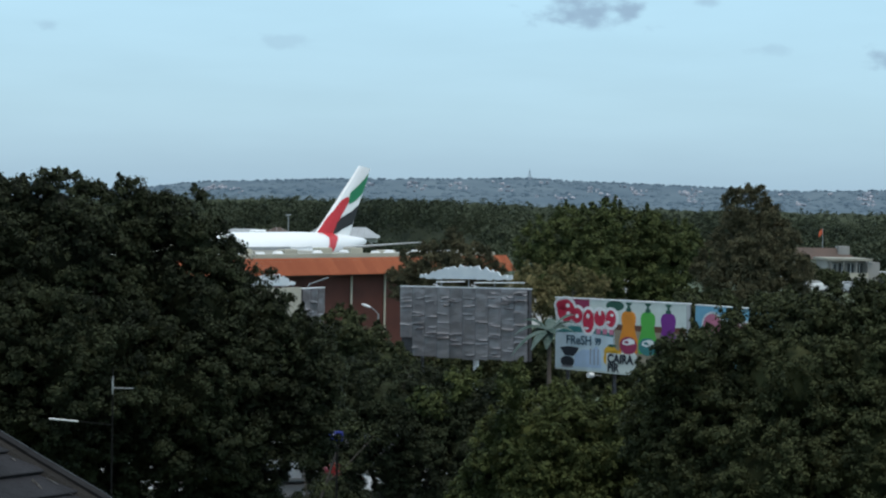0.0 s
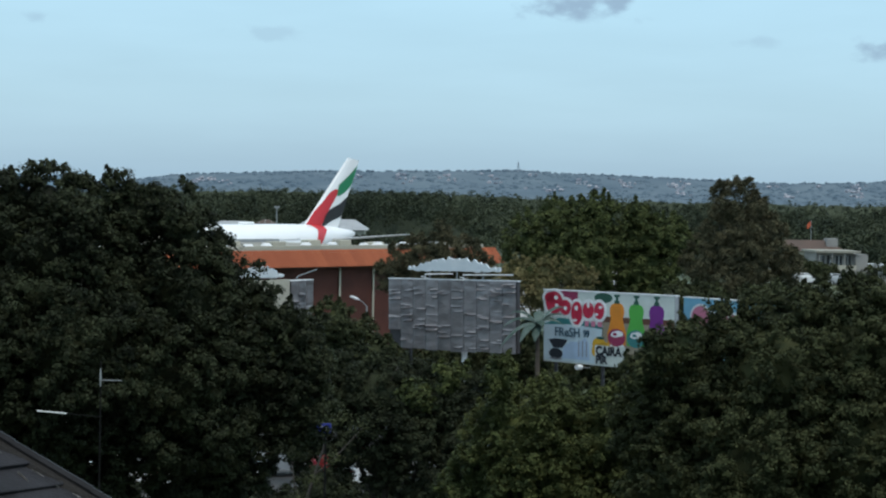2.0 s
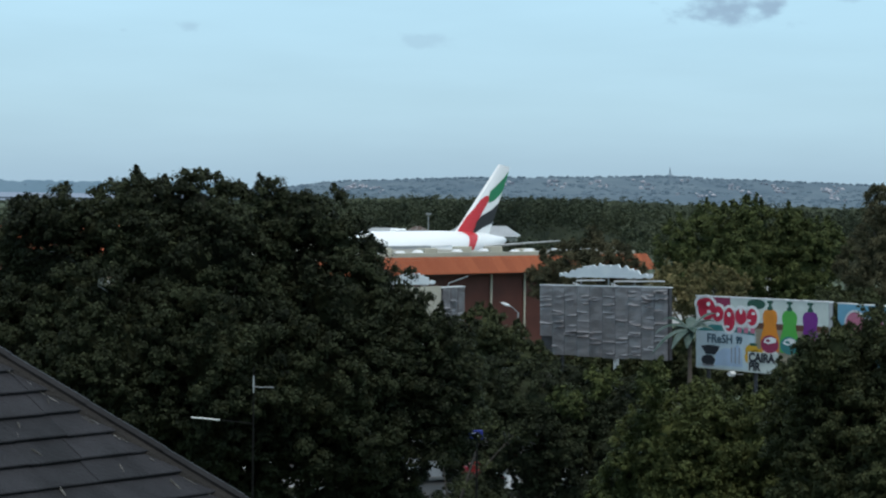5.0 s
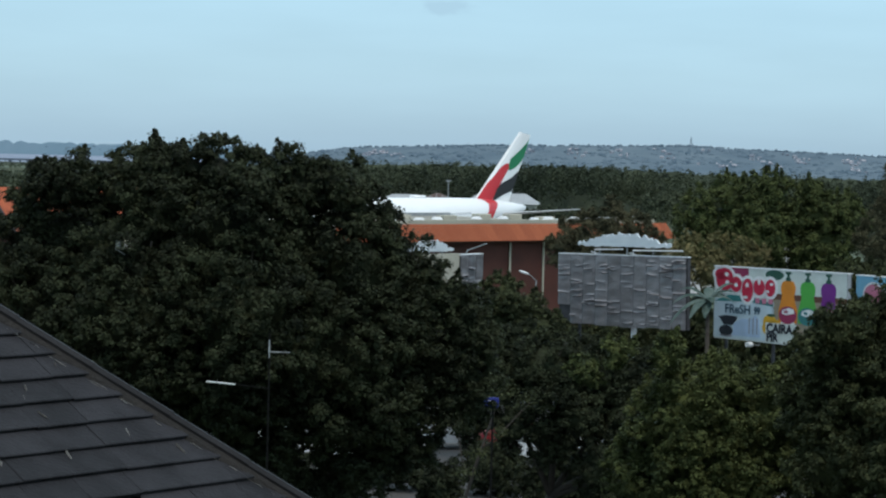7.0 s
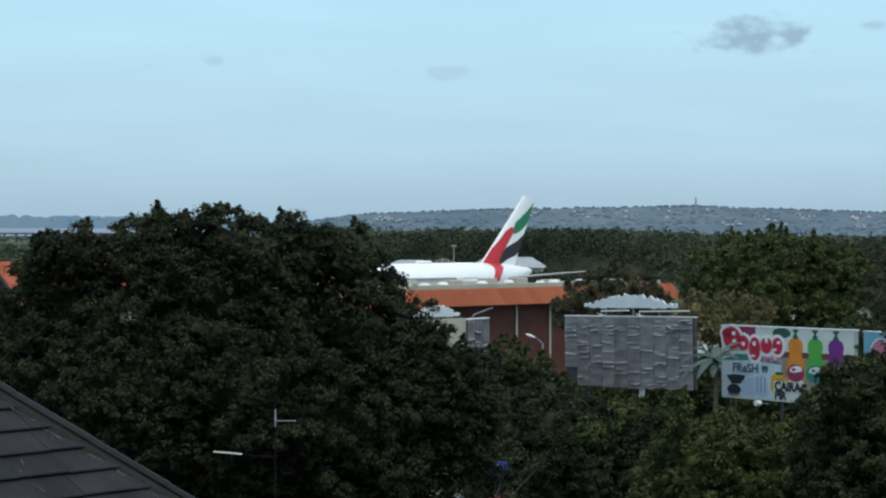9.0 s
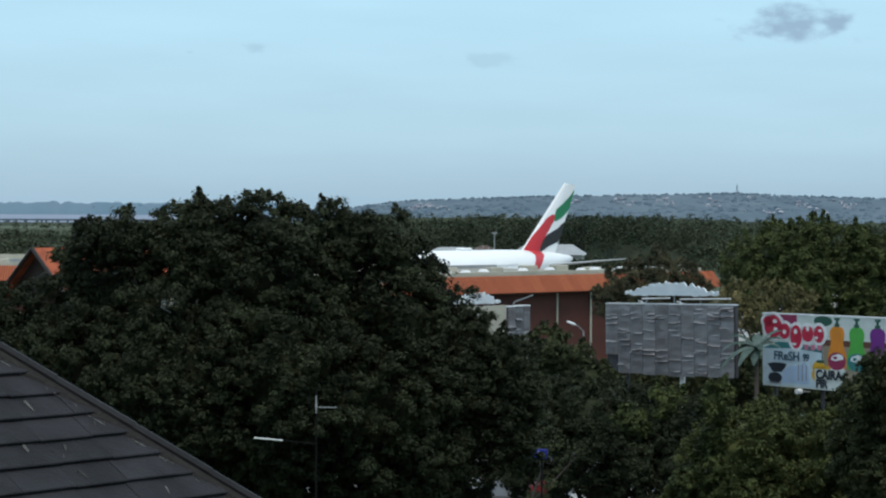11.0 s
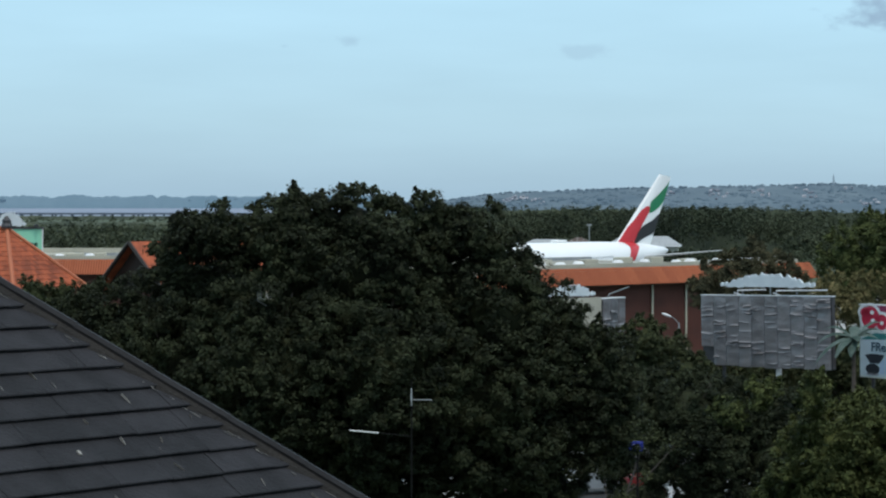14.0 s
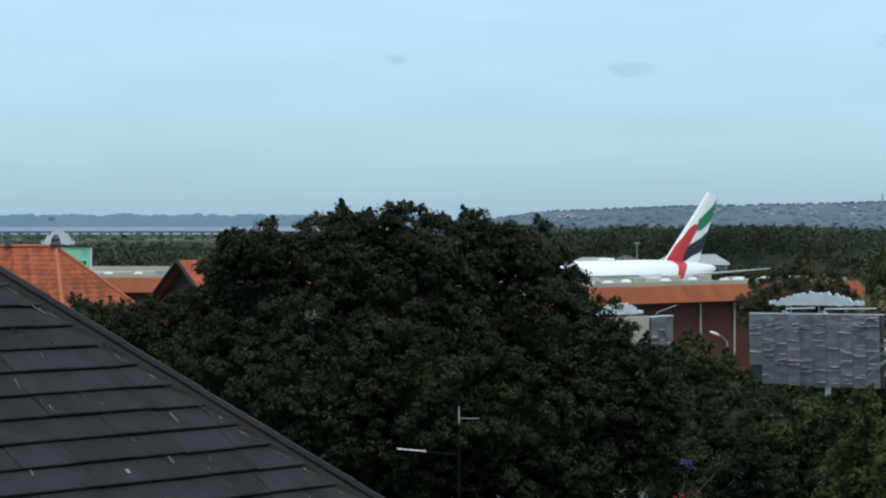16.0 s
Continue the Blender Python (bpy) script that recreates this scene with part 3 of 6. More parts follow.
# ---- airliner ----
CABIN_GLASS = mat("cabin_glass", (0.3, 0.32, 0.34), (0.25, 0.27, 0.3), rough=0.2, bump=0)
def airliner():
    head = Vector((-0.52, -0.854, 0)).normalized()
    yaw = math.atan2(head.y, head.x)
    tail = Vector((-12.5, 375.8, 0))
    m = Matrix.Translation(tail - Matrix.Rotation(yaw, 3, "Z") @ Vector((-36.9, 0, 0))) @ Matrix.Rotation(yaw, 4, "Z")
    t = thing("airliner", "white twin-engine airliner with a green, red and black striped tail fin", "airplane", m)
    # fuselage from nose to tail cone: station, half width, half height, centre height
    st = [(37.0, 0.05, 0.05, 4.6), (36.4, 0.75, 0.7, 4.7), (35.2, 1.45, 1.4, 4.9), (33.2, 2.2, 2.15, 5.1), (30.5, 2.8, 2.75, 5.25), (27, 3.08, 3.08, 5.3), (20, 3.1, 3.1, 5.3), (0, 3.1, 3.1, 5.3),
          (-12, 3.1, 3.1, 5.3), (-18, 2.95, 2.9, 5.48), (-24, 2.35, 2.3, 5.95), (-29, 1.6, 1.65, 6.35), (-33, 0.95, 1.05, 6.6), (-36.2, 0.4, 0.55, 6.75), (-36.9, 0.2, 0.3, 6.75)]
    bm = bmesh.new()
    n = 28
    rings = [[bm.verts.new((x, w * math.cos(2 * math.pi * k / n), c + h * math.sin(2 * math.pi * k / n))) for k in range(n)] for x, w, h, c in st]
    for a, b in zip(rings, rings[1:]):
        for k in range(n):
            bm.faces.new((a[k], b[k], b[(k + 1) % n], a[(k + 1) % n]))
    bm.faces.new(rings[0])
    bm.faces.new(rings[-1][::-1])
    bmesh.ops.recalc_face_normals(bm, faces=bm.faces)
    part("fuselage", bm, PLANE_WHITE, t, smooth=True)

    def fuse(x, ang, off=0.02):
        xs = [s[0] for s in st][::-1]
        w, h, c = (np.interp(x, xs, [s[i] for s in st][::-1]) for i in (1, 2, 3))
        return Vector((x, (w + off) * math.cos(ang), c + (h + off) * math.sin(ang)))

    def foil(name, root, tip, mat_, label=""):
        """A wing-like panel between two chords: each (leading point, trailing point, thickness)."""
        bm = bmesh.new()
        prof = [(0, 0), (0.08, 0.7), (0.3, 1.0), (0.65, 0.62), (1, 0.04)]
        rr = []
        for le, te, th in (root, tip):
            le, te = Vector(le), Vector(te)
            ax = (Vector(tip[0]) - Vector(root[0])).cross(te - le).normalized()
            up = [le.lerp(te, u) + ax * th * 0.5 * v for u, v in prof]
            dn = [le.lerp(te, u) - ax * th * 0.5 * v for u, v in prof[::-1][:-1]]
            rr.append([bm.verts.new(p) for p in up + dn])
        k = len(rr[0])
        for i in range(k):
            bm.faces.new((rr[0][i], rr[0][(i + 1) % k], rr[1][(i + 1) % k], rr[1][i]))
        bm.faces.new(rr[0][::-1])
        bm.faces.new(rr[1])
        bmesh.ops.recalc_face_normals(bm, faces=bm.faces)
        return part(name, bm, mat_, t, label)

    LE0, TE0, LE1, TE1 = Vector((-22.4, 0, 8.0)), Vector((-31.8, 0, 7.2)), Vector((-34.6, 0, 18.8)), Vector((-37.9, 0, 18.4))
    foil("tail_fin", (LE0, TE0, 0.9), (LE1, TE1, 0.35), PLANE_WHITE, "white tail fin with coloured stripes")

    def fin_pt(u, v, side):
        le, te = LE0.lerp(LE1, v), TE0.lerp(TE1, v)
        th = (0.9 + (0.35 - 0.9) * v) * 0.5 * float(np.interp(u, [0, 0.08, 0.3, 0.65, 1], [0, 0.7, 1.0, 0.62, 0.04]))
        p = le.lerp(te, u)
        return Vector((p.x, side * (th + 0.06), p.z))

    bands = {"red_stripe": (RED, [(0.0, 0.03, 0.43), (0.1, 0.03, 0.44), (0.23, 0.03, 0.43), (0.36, 0.09, 0.45), (0.49, 0.14, 0.48), (0.55, 0.26, 0.4)]),
             "green_stripe": (GREEN, [(0.47, 0.5, 0.58), (0.51, 0.44, 0.72), (0.56, 0.39, 0.84), (0.62, 0.34, 0.95), (0.68, 0.46, 1.0), (0.75, 0.6, 1.0), (0.84, 0.8, 1.0), (0.93, 0.97, 1.0)]),
             "black_stripe": (BLACK, [(0.03, 0.45, 0.52), (0.12, 0.42, 0.69), (0.2, 0.4, 0.97), (0.27, 0.46, 1.0), (0.38, 0.78, 1.0), (0.48, 0.97, 1.0)])}
    for side in (1, -1):
        for nm, (mm, rows_) in bands.items():
            bm = bmesh.new()
            g = [[bm.verts.new(fin_pt(a + (b - a) * i / 14, v, side)) for i in range(15)] for v, a, b in rows_]
            for r0, r1 in zip(g, g[1:]):
                for i in range(14):
                    bm.faces.new((r0[i], r0[i + 1], r1[i + 1], r1[i]))
            part(nm, bm, mm, t)
        # the red band runs on down over the fuselage
        bm = bmesh.new()
        g = [[bm.verts.new(fuse(-22.9 - (3.5 - 1.1 * min(1, max(0, 1.2 - ang))) * i / 4 + 0.9 * max(0, 0.75 - ang) ** 1.5 - 0.9 * max(0, 1.1 - abs(ang - 0.75)), ang if side > 0 else math.pi - ang, 0.04)) for i in range(5)] for ang in (1.5, 1.35, 1.2, 1.05, 0.9, 0.75, 0.6, 0.45, 0.3, 0.15, 0.0, -0.2, -0.4, -0.6, -0.8)]
        for r0, r1 in zip(g, g[1:]):
            for i in range(4):
                bm.faces.new((r0[i], r0[i + 1], r1[i + 1], r1[i]))
        part("red_band", bm, RED, t)
        foil("stabilizer", ((-27.5, side * 1.2, 5.9), (-34.0, side * 0.9, 5.9), 0.42), ((-34.3, side * 10.8, 6.9), (-36.8, side * 10.8, 6.9), 0.16), WING_GREY)
        foil("wing", ((10.5, side * 2.6, 3.6), (-5.0, side * 2.6, 3.9), 1.5), ((-15.5, side * 32.4, 6.6), (-17.6, side * 32.4, 6.6), 0.25), WING_GREY)
        # engine under each wing
        eng = part("engine", tubed([(11.4, side * 9.8, 2.35), (10.9, side * 9.8, 2.35), (8.5, side * 9.8, 2.35), (5.6, side * 9.8, 2.45), (3.4, side * 9.8, 2.55)], [1.65, 1.85, 1.95, 1.6, 0.8], 20), PLANE_WHITE, t, smooth=True)
        part("intake", tubed([(11.44, side * 9.8, 2.35), (11.40, side * 9.8, 2.35)], [1.45, 1.45], 20), DARK, eng)
        part("pylon", boxed(1.5, side * 9.8 - 0.25, 3.4, 9, side * 9.8 + 0.25, 4.9), PLANE_WHITE, t)
        # cabin windows in a row
        for i in range(74):
            x = 28 - 0.62 * i
            a0, a1 = (0.17, 0.28) if side > 0 else (math.pi - 0.17, math.pi - 0.28)
            bm = bmesh.new()
            bm.faces.new([bm.verts.new(p) for p in (fuse(x, a0), fuse(x - 0.26, a0), fuse(x - 0.26, a1), fuse(x, a1))])
            part("cabin_window", bm, CABIN_GLASS, t)
        # gilded mark along the front cabin, as plain bars
        for i, w in enumerate((2.0, 2.6, 0.8, 1.2, 1.6, 1.0, 1.5, 1.3)):
            x = 26.5 - 2.35 * i
            a0, a1 = (0.38, 0.72 if i in (0, 5) else 0.6) if side > 0 else (math.pi - 0.38, math.pi - (0.72 if i in (0, 5) else 0.6))
            bm = bmesh.new()
            bm.faces.new([bm.verts.new(p) for p in (fuse(x, a0), fuse(x - w * 0.8, a0), fuse(x - w * 0.8, a1), fuse(x, a1))])
            part("gold_bar", bm, GOLD, t)
        gear = part("landing_gear", tubed([(-2.5, side * 5.4, 4.2), (-2.5, side * 5.4, 0.7)], 0.22, 8), GREY, t)
        for dx in (-1.5, 0, 1.5):
            for dy in (-0.6, 0.6):
                part("tyre", tubed([(-2.5 + dx, side * 5.4 + dy - 0.25, 0.67), (-2.5 + dx, side * 5.4 + dy + 0.25, 0.67)], 0.67, 14), RUBBER, gear)
    gear = part("landing_gear", tubed([(30, 0, 3.5), (30, 0, 0.6)], 0.16, 8), GREY, t)
    for dy in (-0.4, 0.4):
        part("tyre", tubed([(30, dy - 0.2, 0.53), (30, dy + 0.2, 0.53)], 0.53, 14), RUBBER, gear)
    bm = bmesh.new()
    box(bm, -9, -0.6, 8.35, -6.2, 0.6, 8.75, bevel=0.15)
    part("radome", bm, PLANE_WHITE, t)
    bm = bmesh.new()
    for a, b in ((-0.75, -0.42), (-0.36, -0.04), (0.04, 0.36), (0.42, 0.75)):
        q = [(34.6, 1.6 * a, 6.25), (34.6, 1.6 * b, 6.25), (33.8, 2.0 * b, 6.95), (33.8, 2.0 * a, 6.95)]
        bm.faces.new([bm.verts.new(p) for p in q])
    part("cockpit_window", bm, GLASS, t)
    return t


airliner()


# ---- flat-roofed airport buildings ----
def depot(name, label, p, q, depth, vents, seed, pipes):
    rs = random.Random(seed)
    m = frame_of((*p, 0), (*q, 0))
    L = (Vector(q) - Vector(p)).length
    t = thing(name, label, "building", m)
    part("wall", boxed(0.8, 0.9, 0, L - 0.8, depth, 8.2), BRICK, t, "brown brick wall")
    part("roof", boxed(0.9, 1.0, 8.65, L - 0.9, depth + 0.4, 8.95), ROOF_FLAT, t, "stained flat roof")
    part("parapet", boxed(0.7, 1.3, 8.95, L - 0.7, 1.7, 9.5), PARAPET, t, "cream parapet")
    part("back_parapet", boxed(0.7, depth - 0.4, 8.95, L - 0.7, depth, 9.45), PARAPET, t)
    part("soffit", boxed(0, 0.25, 7.72, L, 1.4, 7.8), DARK, t)
    # sloping clay skirt, one panel of tiles after another
    w, i = 1.15, 0
    panel = None
    while i * w < L - 0.2:
        if panel is None:
            bm = bmesh.new()
            for k in range(5):
                x0, x1 = k * 0.23, k * 0.23 + 0.2
                z0, z1, y0, y1 = 7.84, 9.16, 0.0, 1.15
                v = [bm.verts.new(c) for c in ((x0, y0, z0), (x1, y0, z0), (x1, y1, z1), (x0, y1, z1), (x0 + 0.1, y0 - 0.05, z0 + 0.05), (x0 + 0.1, y1 - 0.05, z1 + 0.05))]
                bm.faces.new((v[0], v[4], v[5], v[3]))
                bm.faces.new((v[4], v[1], v[2], v[5]))
            panel = part("tile_panel", bm, FASCIA, t)
        else:
            o = new("tile_panel", panel.data)
            o.parent, o.location = t, (i * w, 0, 0)
        i += 1
    part("skirt_backing", prism(bmesh.new(), [(0, 7.8), (L, 7.8), (L, 7.86), (0, 7.86)], 0.02, 1.3, Matrix()), FASCIA, t)
    bm = bmesh.new()
    v = [bm.verts.new(c) for c in ((0, 0.03, 7.8), (L, 0.03, 7.8), (L, 1.2, 9.12), (0, 1.2, 9.12), (0, 1.3, 7.8), (L, 1.3, 7.8))]
    for f in ((0, 1, 2, 3), (3, 2, 5, 4), (1, 0, 4, 5), (0, 3, 4), (1, 5, 2)):
        bm.faces.new([v[j] for j in f])
    part("skirt", bm, FASCIA, t)
    for x in pipes:
        part("downpipe", tubed([(x, 0.76, 0), (x, 0.76, 7.7)], 0.09, 8), PARAPET, t, "pale downpipe")
    for _ in range(vents):
        x, y = rs.uniform(2, L - 2), rs.uniform(2.2, 7.0)
        v = part("roof_vent", tubed([(x, y, 8.9), (x, y, 9.35), (x, y, 9.4), (x, y, 9.62)], [0.3, 0.3, 0.5, 0.3], 10), WHITE, t)
    for _ in range(vents):
        x, y = rs.uniform(2, L - 4), rs.uniform(6, depth * 0.6)
        part("roof_unit", boxed(x, y, 8.95, x + 1.6, y + 1.0, 9.5, bevel=0.05), PARAPET, t)
    part("kerb_strip", boxed(0.8, depth * 0.62, 8.95, L - 0.8, depth * 0.62 + 0.3, 9.25), GREY, t)
    return t


depot("airport_building", "brown brick airport building with orange tiled skirt and flat roof", (-19.4, 177.6), (5.9, 207.9), 42, 12, 3, (19.35, 23.5))
depot("airport_building", "long airport building with an orange tiled skirt and pale roof vents", (-84, 205.9), (-44, 210.5), 40, 14, 4, (9, 20))


def far_shed(label, x, y, w, eave, ridge, yaw, roof, inset):
    """A long low house among the far trees: walls, hipped roof, door and windows."""
    t = thing("shed", label, "shed", pose(x, y, 0, 0, 0, yaw))
    d = 7.0
    part("wall", boxed(-w / 2 + 0.5, -d / 2 + 0.5, 0, w / 2 - 0.5, d / 2 - 0.5, eave - 0.02), PARAPET, t)
    bm = bmesh.new()
    lo = [bm.verts.new(c) for c in ((-w / 2, -d / 2, eave), (w / 2, -d / 2, eave), (w / 2, d / 2, eave), (-w / 2, d / 2, eave))]
    hi = [bm.verts.new(c) for c in ((-w / 2 + inset, 0, ridge), (w / 2 - inset * 0.4, 0, ridge))]
    for f in ((lo[0], lo[1], hi[1], hi[0]), (lo[1], lo[2], hi[1]), (lo[2], lo[3], hi[0], hi[1]), (lo[3], lo[0], hi[0]), (lo[3], lo[2], lo[1], lo[0])):
        bm.faces.new(f)
    part("roof", bm, roof, t)
    part("ridge_cap", tubed([(-w / 2 + inset, 0, ridge), (w / 2 - inset * 0.4, 0, ridge)], 0.14, 6), roof, t)
    for i in range(3):
        part("window", boxed(-w / 3 + i * w / 3.4, -d / 2 + 0.44, eave - 1.6, -w / 3 + i * w / 3.4 + 1.2, -d / 2 + 0.52, eave - 0.5), DARK, t)


far_shed("low shed with a pale grey sheet roof among far trees", -22.63, 519.51, 14.4, 4.9, 6.7, 6, ROOF_FLAT, 3.6)


# ---- billboards ----
def crest(t, m, x0, x1, z0, h, seed):
    """A white cloud-shaped crest on three struts over a board."""
    rs = random.Random(seed)
    top, low, k = [], [], 72
    for i in range(k + 1):
        u = i / k
        e = h * (0.3 + 0.7 * math.sin(math.pi * min(max((u - 0.1) / 0.8, 0), 1)) ** 0.7)
        top.append((x1 + (x0 - x1) * u, z0 + e * (0.84 + 0.2 * abs(math.sin(i * 0.47 + seed))) + h * rs.uniform(-0.11, 0.11)))
        v = abs(2 * u - 1)
        low.append((x0 + (x1 - x0) * u, z0 + h * (0.12 * v * v - 0.1 * abs(math.sin(i * 0.4 + seed)) * (v > 0.45)) + h * rs.uniform(-0.03, 0.03)))
    part("cloud_crest", prism(bmesh.new(), low + top, -0.06, 0.06, m), CLOUD_WHITE, t, "white cloud-shaped crest")
    for u in (0.22, 0.52, 0.8):
        x = x0 + (x1 - x0) * u
        part("strut", tubed([m @ Vector((x, 0.1, z0 - 0.75)), m @ Vector((x, 0.1, z0 + 0.3 * h))], 0.035, 6), GREY, t)


def board_frame(t, m, w, h, zbase):
    part("backing", prism(bmesh.new(), [(0, 0), (w, 0), (w, h), (0, h)], 0.05, 0.3, m), DARK, t)
    part("top_rail", prism(bmesh.new(), [(-0.05, h), (w + 0.05, h), (w + 0.05, h + 0.05), (-0.05, h + 0.05)], -0.04, 0.3, m), WHITE, t)


def posts(t, m, xs, drop, r=0.14, material=None):
    for x in xs:
        p = m @ Vector((x, 0.45, 0))
        part("post", tubed([(p.x, p.y, 0), (p.x, p.y, p.z + drop)], r, 10), material or WHITE, t)


def tarp_board(label, p, q, h, cols, seed, short=0, group=""):
    rs = random.Random(seed)
    m = frame_of(p, q)
    w = (Vector(q) - Vector(p)).length
    t = thing("billboard", label, "billboard", group=group)
    board_frame(t, m, w, h, 0)
    cw = w / cols
    for c in range(cols):
        lo = 0.27 * h if c < short else rs.uniform(-0.08, 0.04)
        bm = bmesh.new()
        nx, nz = 6, 84
        folds = [(rs.uniform(lo + 0.1, h - 0.1), rs.uniform(-0.1, 1.1), rs.uniform(0.3, 1.0), rs.uniform(0.06, 0.2), rs.uniform(-0.08, 0.08)) for k in range(rs.randint(4, 10))]
        g = []
        for j in range(nz + 1):
            z = lo + (h - lo) * j / nz
            r_ = []
            for i in range(nx + 1):
                x = c * cw + cw * i / nx * 0.985
                v = Vector((x * 1.6 + seed, z * 3.2, c * 2.37))
                y = -0.07 - 0.03 * noise.noise(v * 0.8) - 0.012 * (1 - abs(noise.noise(v * 0.9))) ** 4 - 0.006 * abs(noise.noise(v * 3.7)) - 0.014 * math.sin(math.pi * i / nx)
                # sharp sagging folds that catch the sky
                for fz, fx, fw, fd, tilt in folds:
                    dz = z - fz - tilt * (i / nx - fx)
                    if 0 <= dz < 0.1:
                        y -= fd * (1 - dz / 0.1) ** 1.15 * max(0, 1 - ((i / nx - fx) / fw) ** 2)
                if i in (0, nx):
                    y = -0.045 + 0.6 * (y + 0.07)
                r_.append(bm.verts.new(m @ Vector((x, y, z))))
            g.append(r_)
        for a, b in zip(g, g[1:]):
            for i in range(nx):
                bm.faces.new((a[i], a[i + 1], b[i + 1], b[i]))
        part("tarpaulin_strip", bm, TARP, t, "crumpled silver-grey tarpaulin")
    return t, m, w


big, mb, wb = tarp_board("large billboard covered in crumpled silver-grey tarpaulin strips", (-2.36, 130, 5.55), (4.45, 123.9, 5.75), 3.8, 10, 3, 1)
posts(big, mb, (wb * 0.56,), 0.2, 0.15)
posts(big, mb, (wb * 0.13, wb * 0.9), 0.2, 0.1, DARK)
crest(big, mb, wb * 0.16, wb * 0.88, 4.28, 0.72, 5)
for x0, x1 in ((0.3, 0.52), (0.6, 0.98)):
    part("lamp_arm", tubed([mb @ Vector((wb * x0, -0.1, 3.8)), mb @ Vector((wb * x0, -0.1, 4.1)), mb @ Vector((wb * x1, -0.1, 4.15))], 0.04, 6), WHITE, big)
    part("lamp_arm", tubed([mb @ Vector((wb * (x0 + 0.03), -0.1, 3.85)), mb @ Vector((wb * (x0 + 0.05), -0.9, 4.0))], 0.03, 6), WHITE, big)

small, ms, ws = tarp_board("smaller billboard half covered in silver-grey tarpaulin", (-7.75, 127.9, 5.6), (-6.64, 129.9, 5.6), 3.6, 3, 9)
posts(small, ms, (ws * 0.4,), 0.2)
mf = frame_of((-10.6, 124.4, 5.7), (-7.8, 127.8, 5.7))
wf = 4.4
part("pale_face", prism(bmesh.new(), [(0, 0), (wf, 0), (wf, 3.6), (0, 3.6)], -0.03, 0.25, mf), PARAPET, small, "blank cream face")
crest(small, mf, 0.2, 3.9, 3.72, 0.62, 12)
part("lamp_arm", tubed([(-7.5, 128.7, 9.2), (-7.4, 128.6, 9.45), (-6.35, 128.3, 9.85)], 0.04, 6), GREY, small)

# printed board with bottles and fruit
C_BG = paint("print_cream", (0.62, 0.66, 0.62))
C_PALE = paint("print_pale_blue", (0.55, 0.66, 0.72))
C_RED = paint("print_red", (0.55, 0.02, 0.06))
C_WHITE = paint("print_white", (0.8, 0.8, 0.8))
C_ORANGE = paint("print_orange", (0.72, 0.24, 0.02))
C_GREEN = paint("print_green", (0.08, 0.4, 0.06))
C_PURPLE = paint("print_purple", (0.17, 0.02, 0.22))
C_DGREEN = paint("print_dark_green", (0.02, 0.09, 0.06))
C_BLACK = paint("print_black", (0.015, 0.02, 0.03))
C_YELLOW = paint("print_yellow", (0.75, 0.42, 0.03))
C_BROWN = paint("print_brown", (0.13, 0.05, 0.03))
C_MAROON = paint("print_maroon", (0.3, 0.03, 0.09))
C_BLUE = paint("print_blue", (0.42, 0.55, 0.72))
C_CYAN = paint("print_cyan", (0.2, 0.46, 0.62))
C_PINK = paint("print_pink", (0.62, 0.2, 0.3))
C_NAVY = paint("print_navy", (0.03, 0.08, 0.12))
C_TEAL = paint("print_teal", (0.04, 0.2, 0.2))
C_GREY = paint("print_grey", (0.3, 0.3, 0.33))
C_TAN = paint("print_tan", (0.3, 0.25, 0.18))


def lettering(t, body, m, x, z, size, material, depth, squeeze=1.0, bold=0.045):
    cu = bpy.data.curves.new("lettering", "FONT")
    cu.body, cu.size, cu.extrude, cu.offset = body, size, 0.004, size * bold
    tmp = bpy.data.objects.new("lettering_tmp", cu)
    me = bpy.data.meshes.new_from_object(tmp)
    bpy.data.objects.remove(tmp)
    me.materials.append(material)
    o = new("lettering", me)
    o.parent = t
    o.matrix_basis = m @ Matrix.Translation((x, depth, z)) @ Matrix.Rotation(radians(90), 4, "X") @ Matrix.Diagonal((squeeze, 1, 1, 1))
    return o


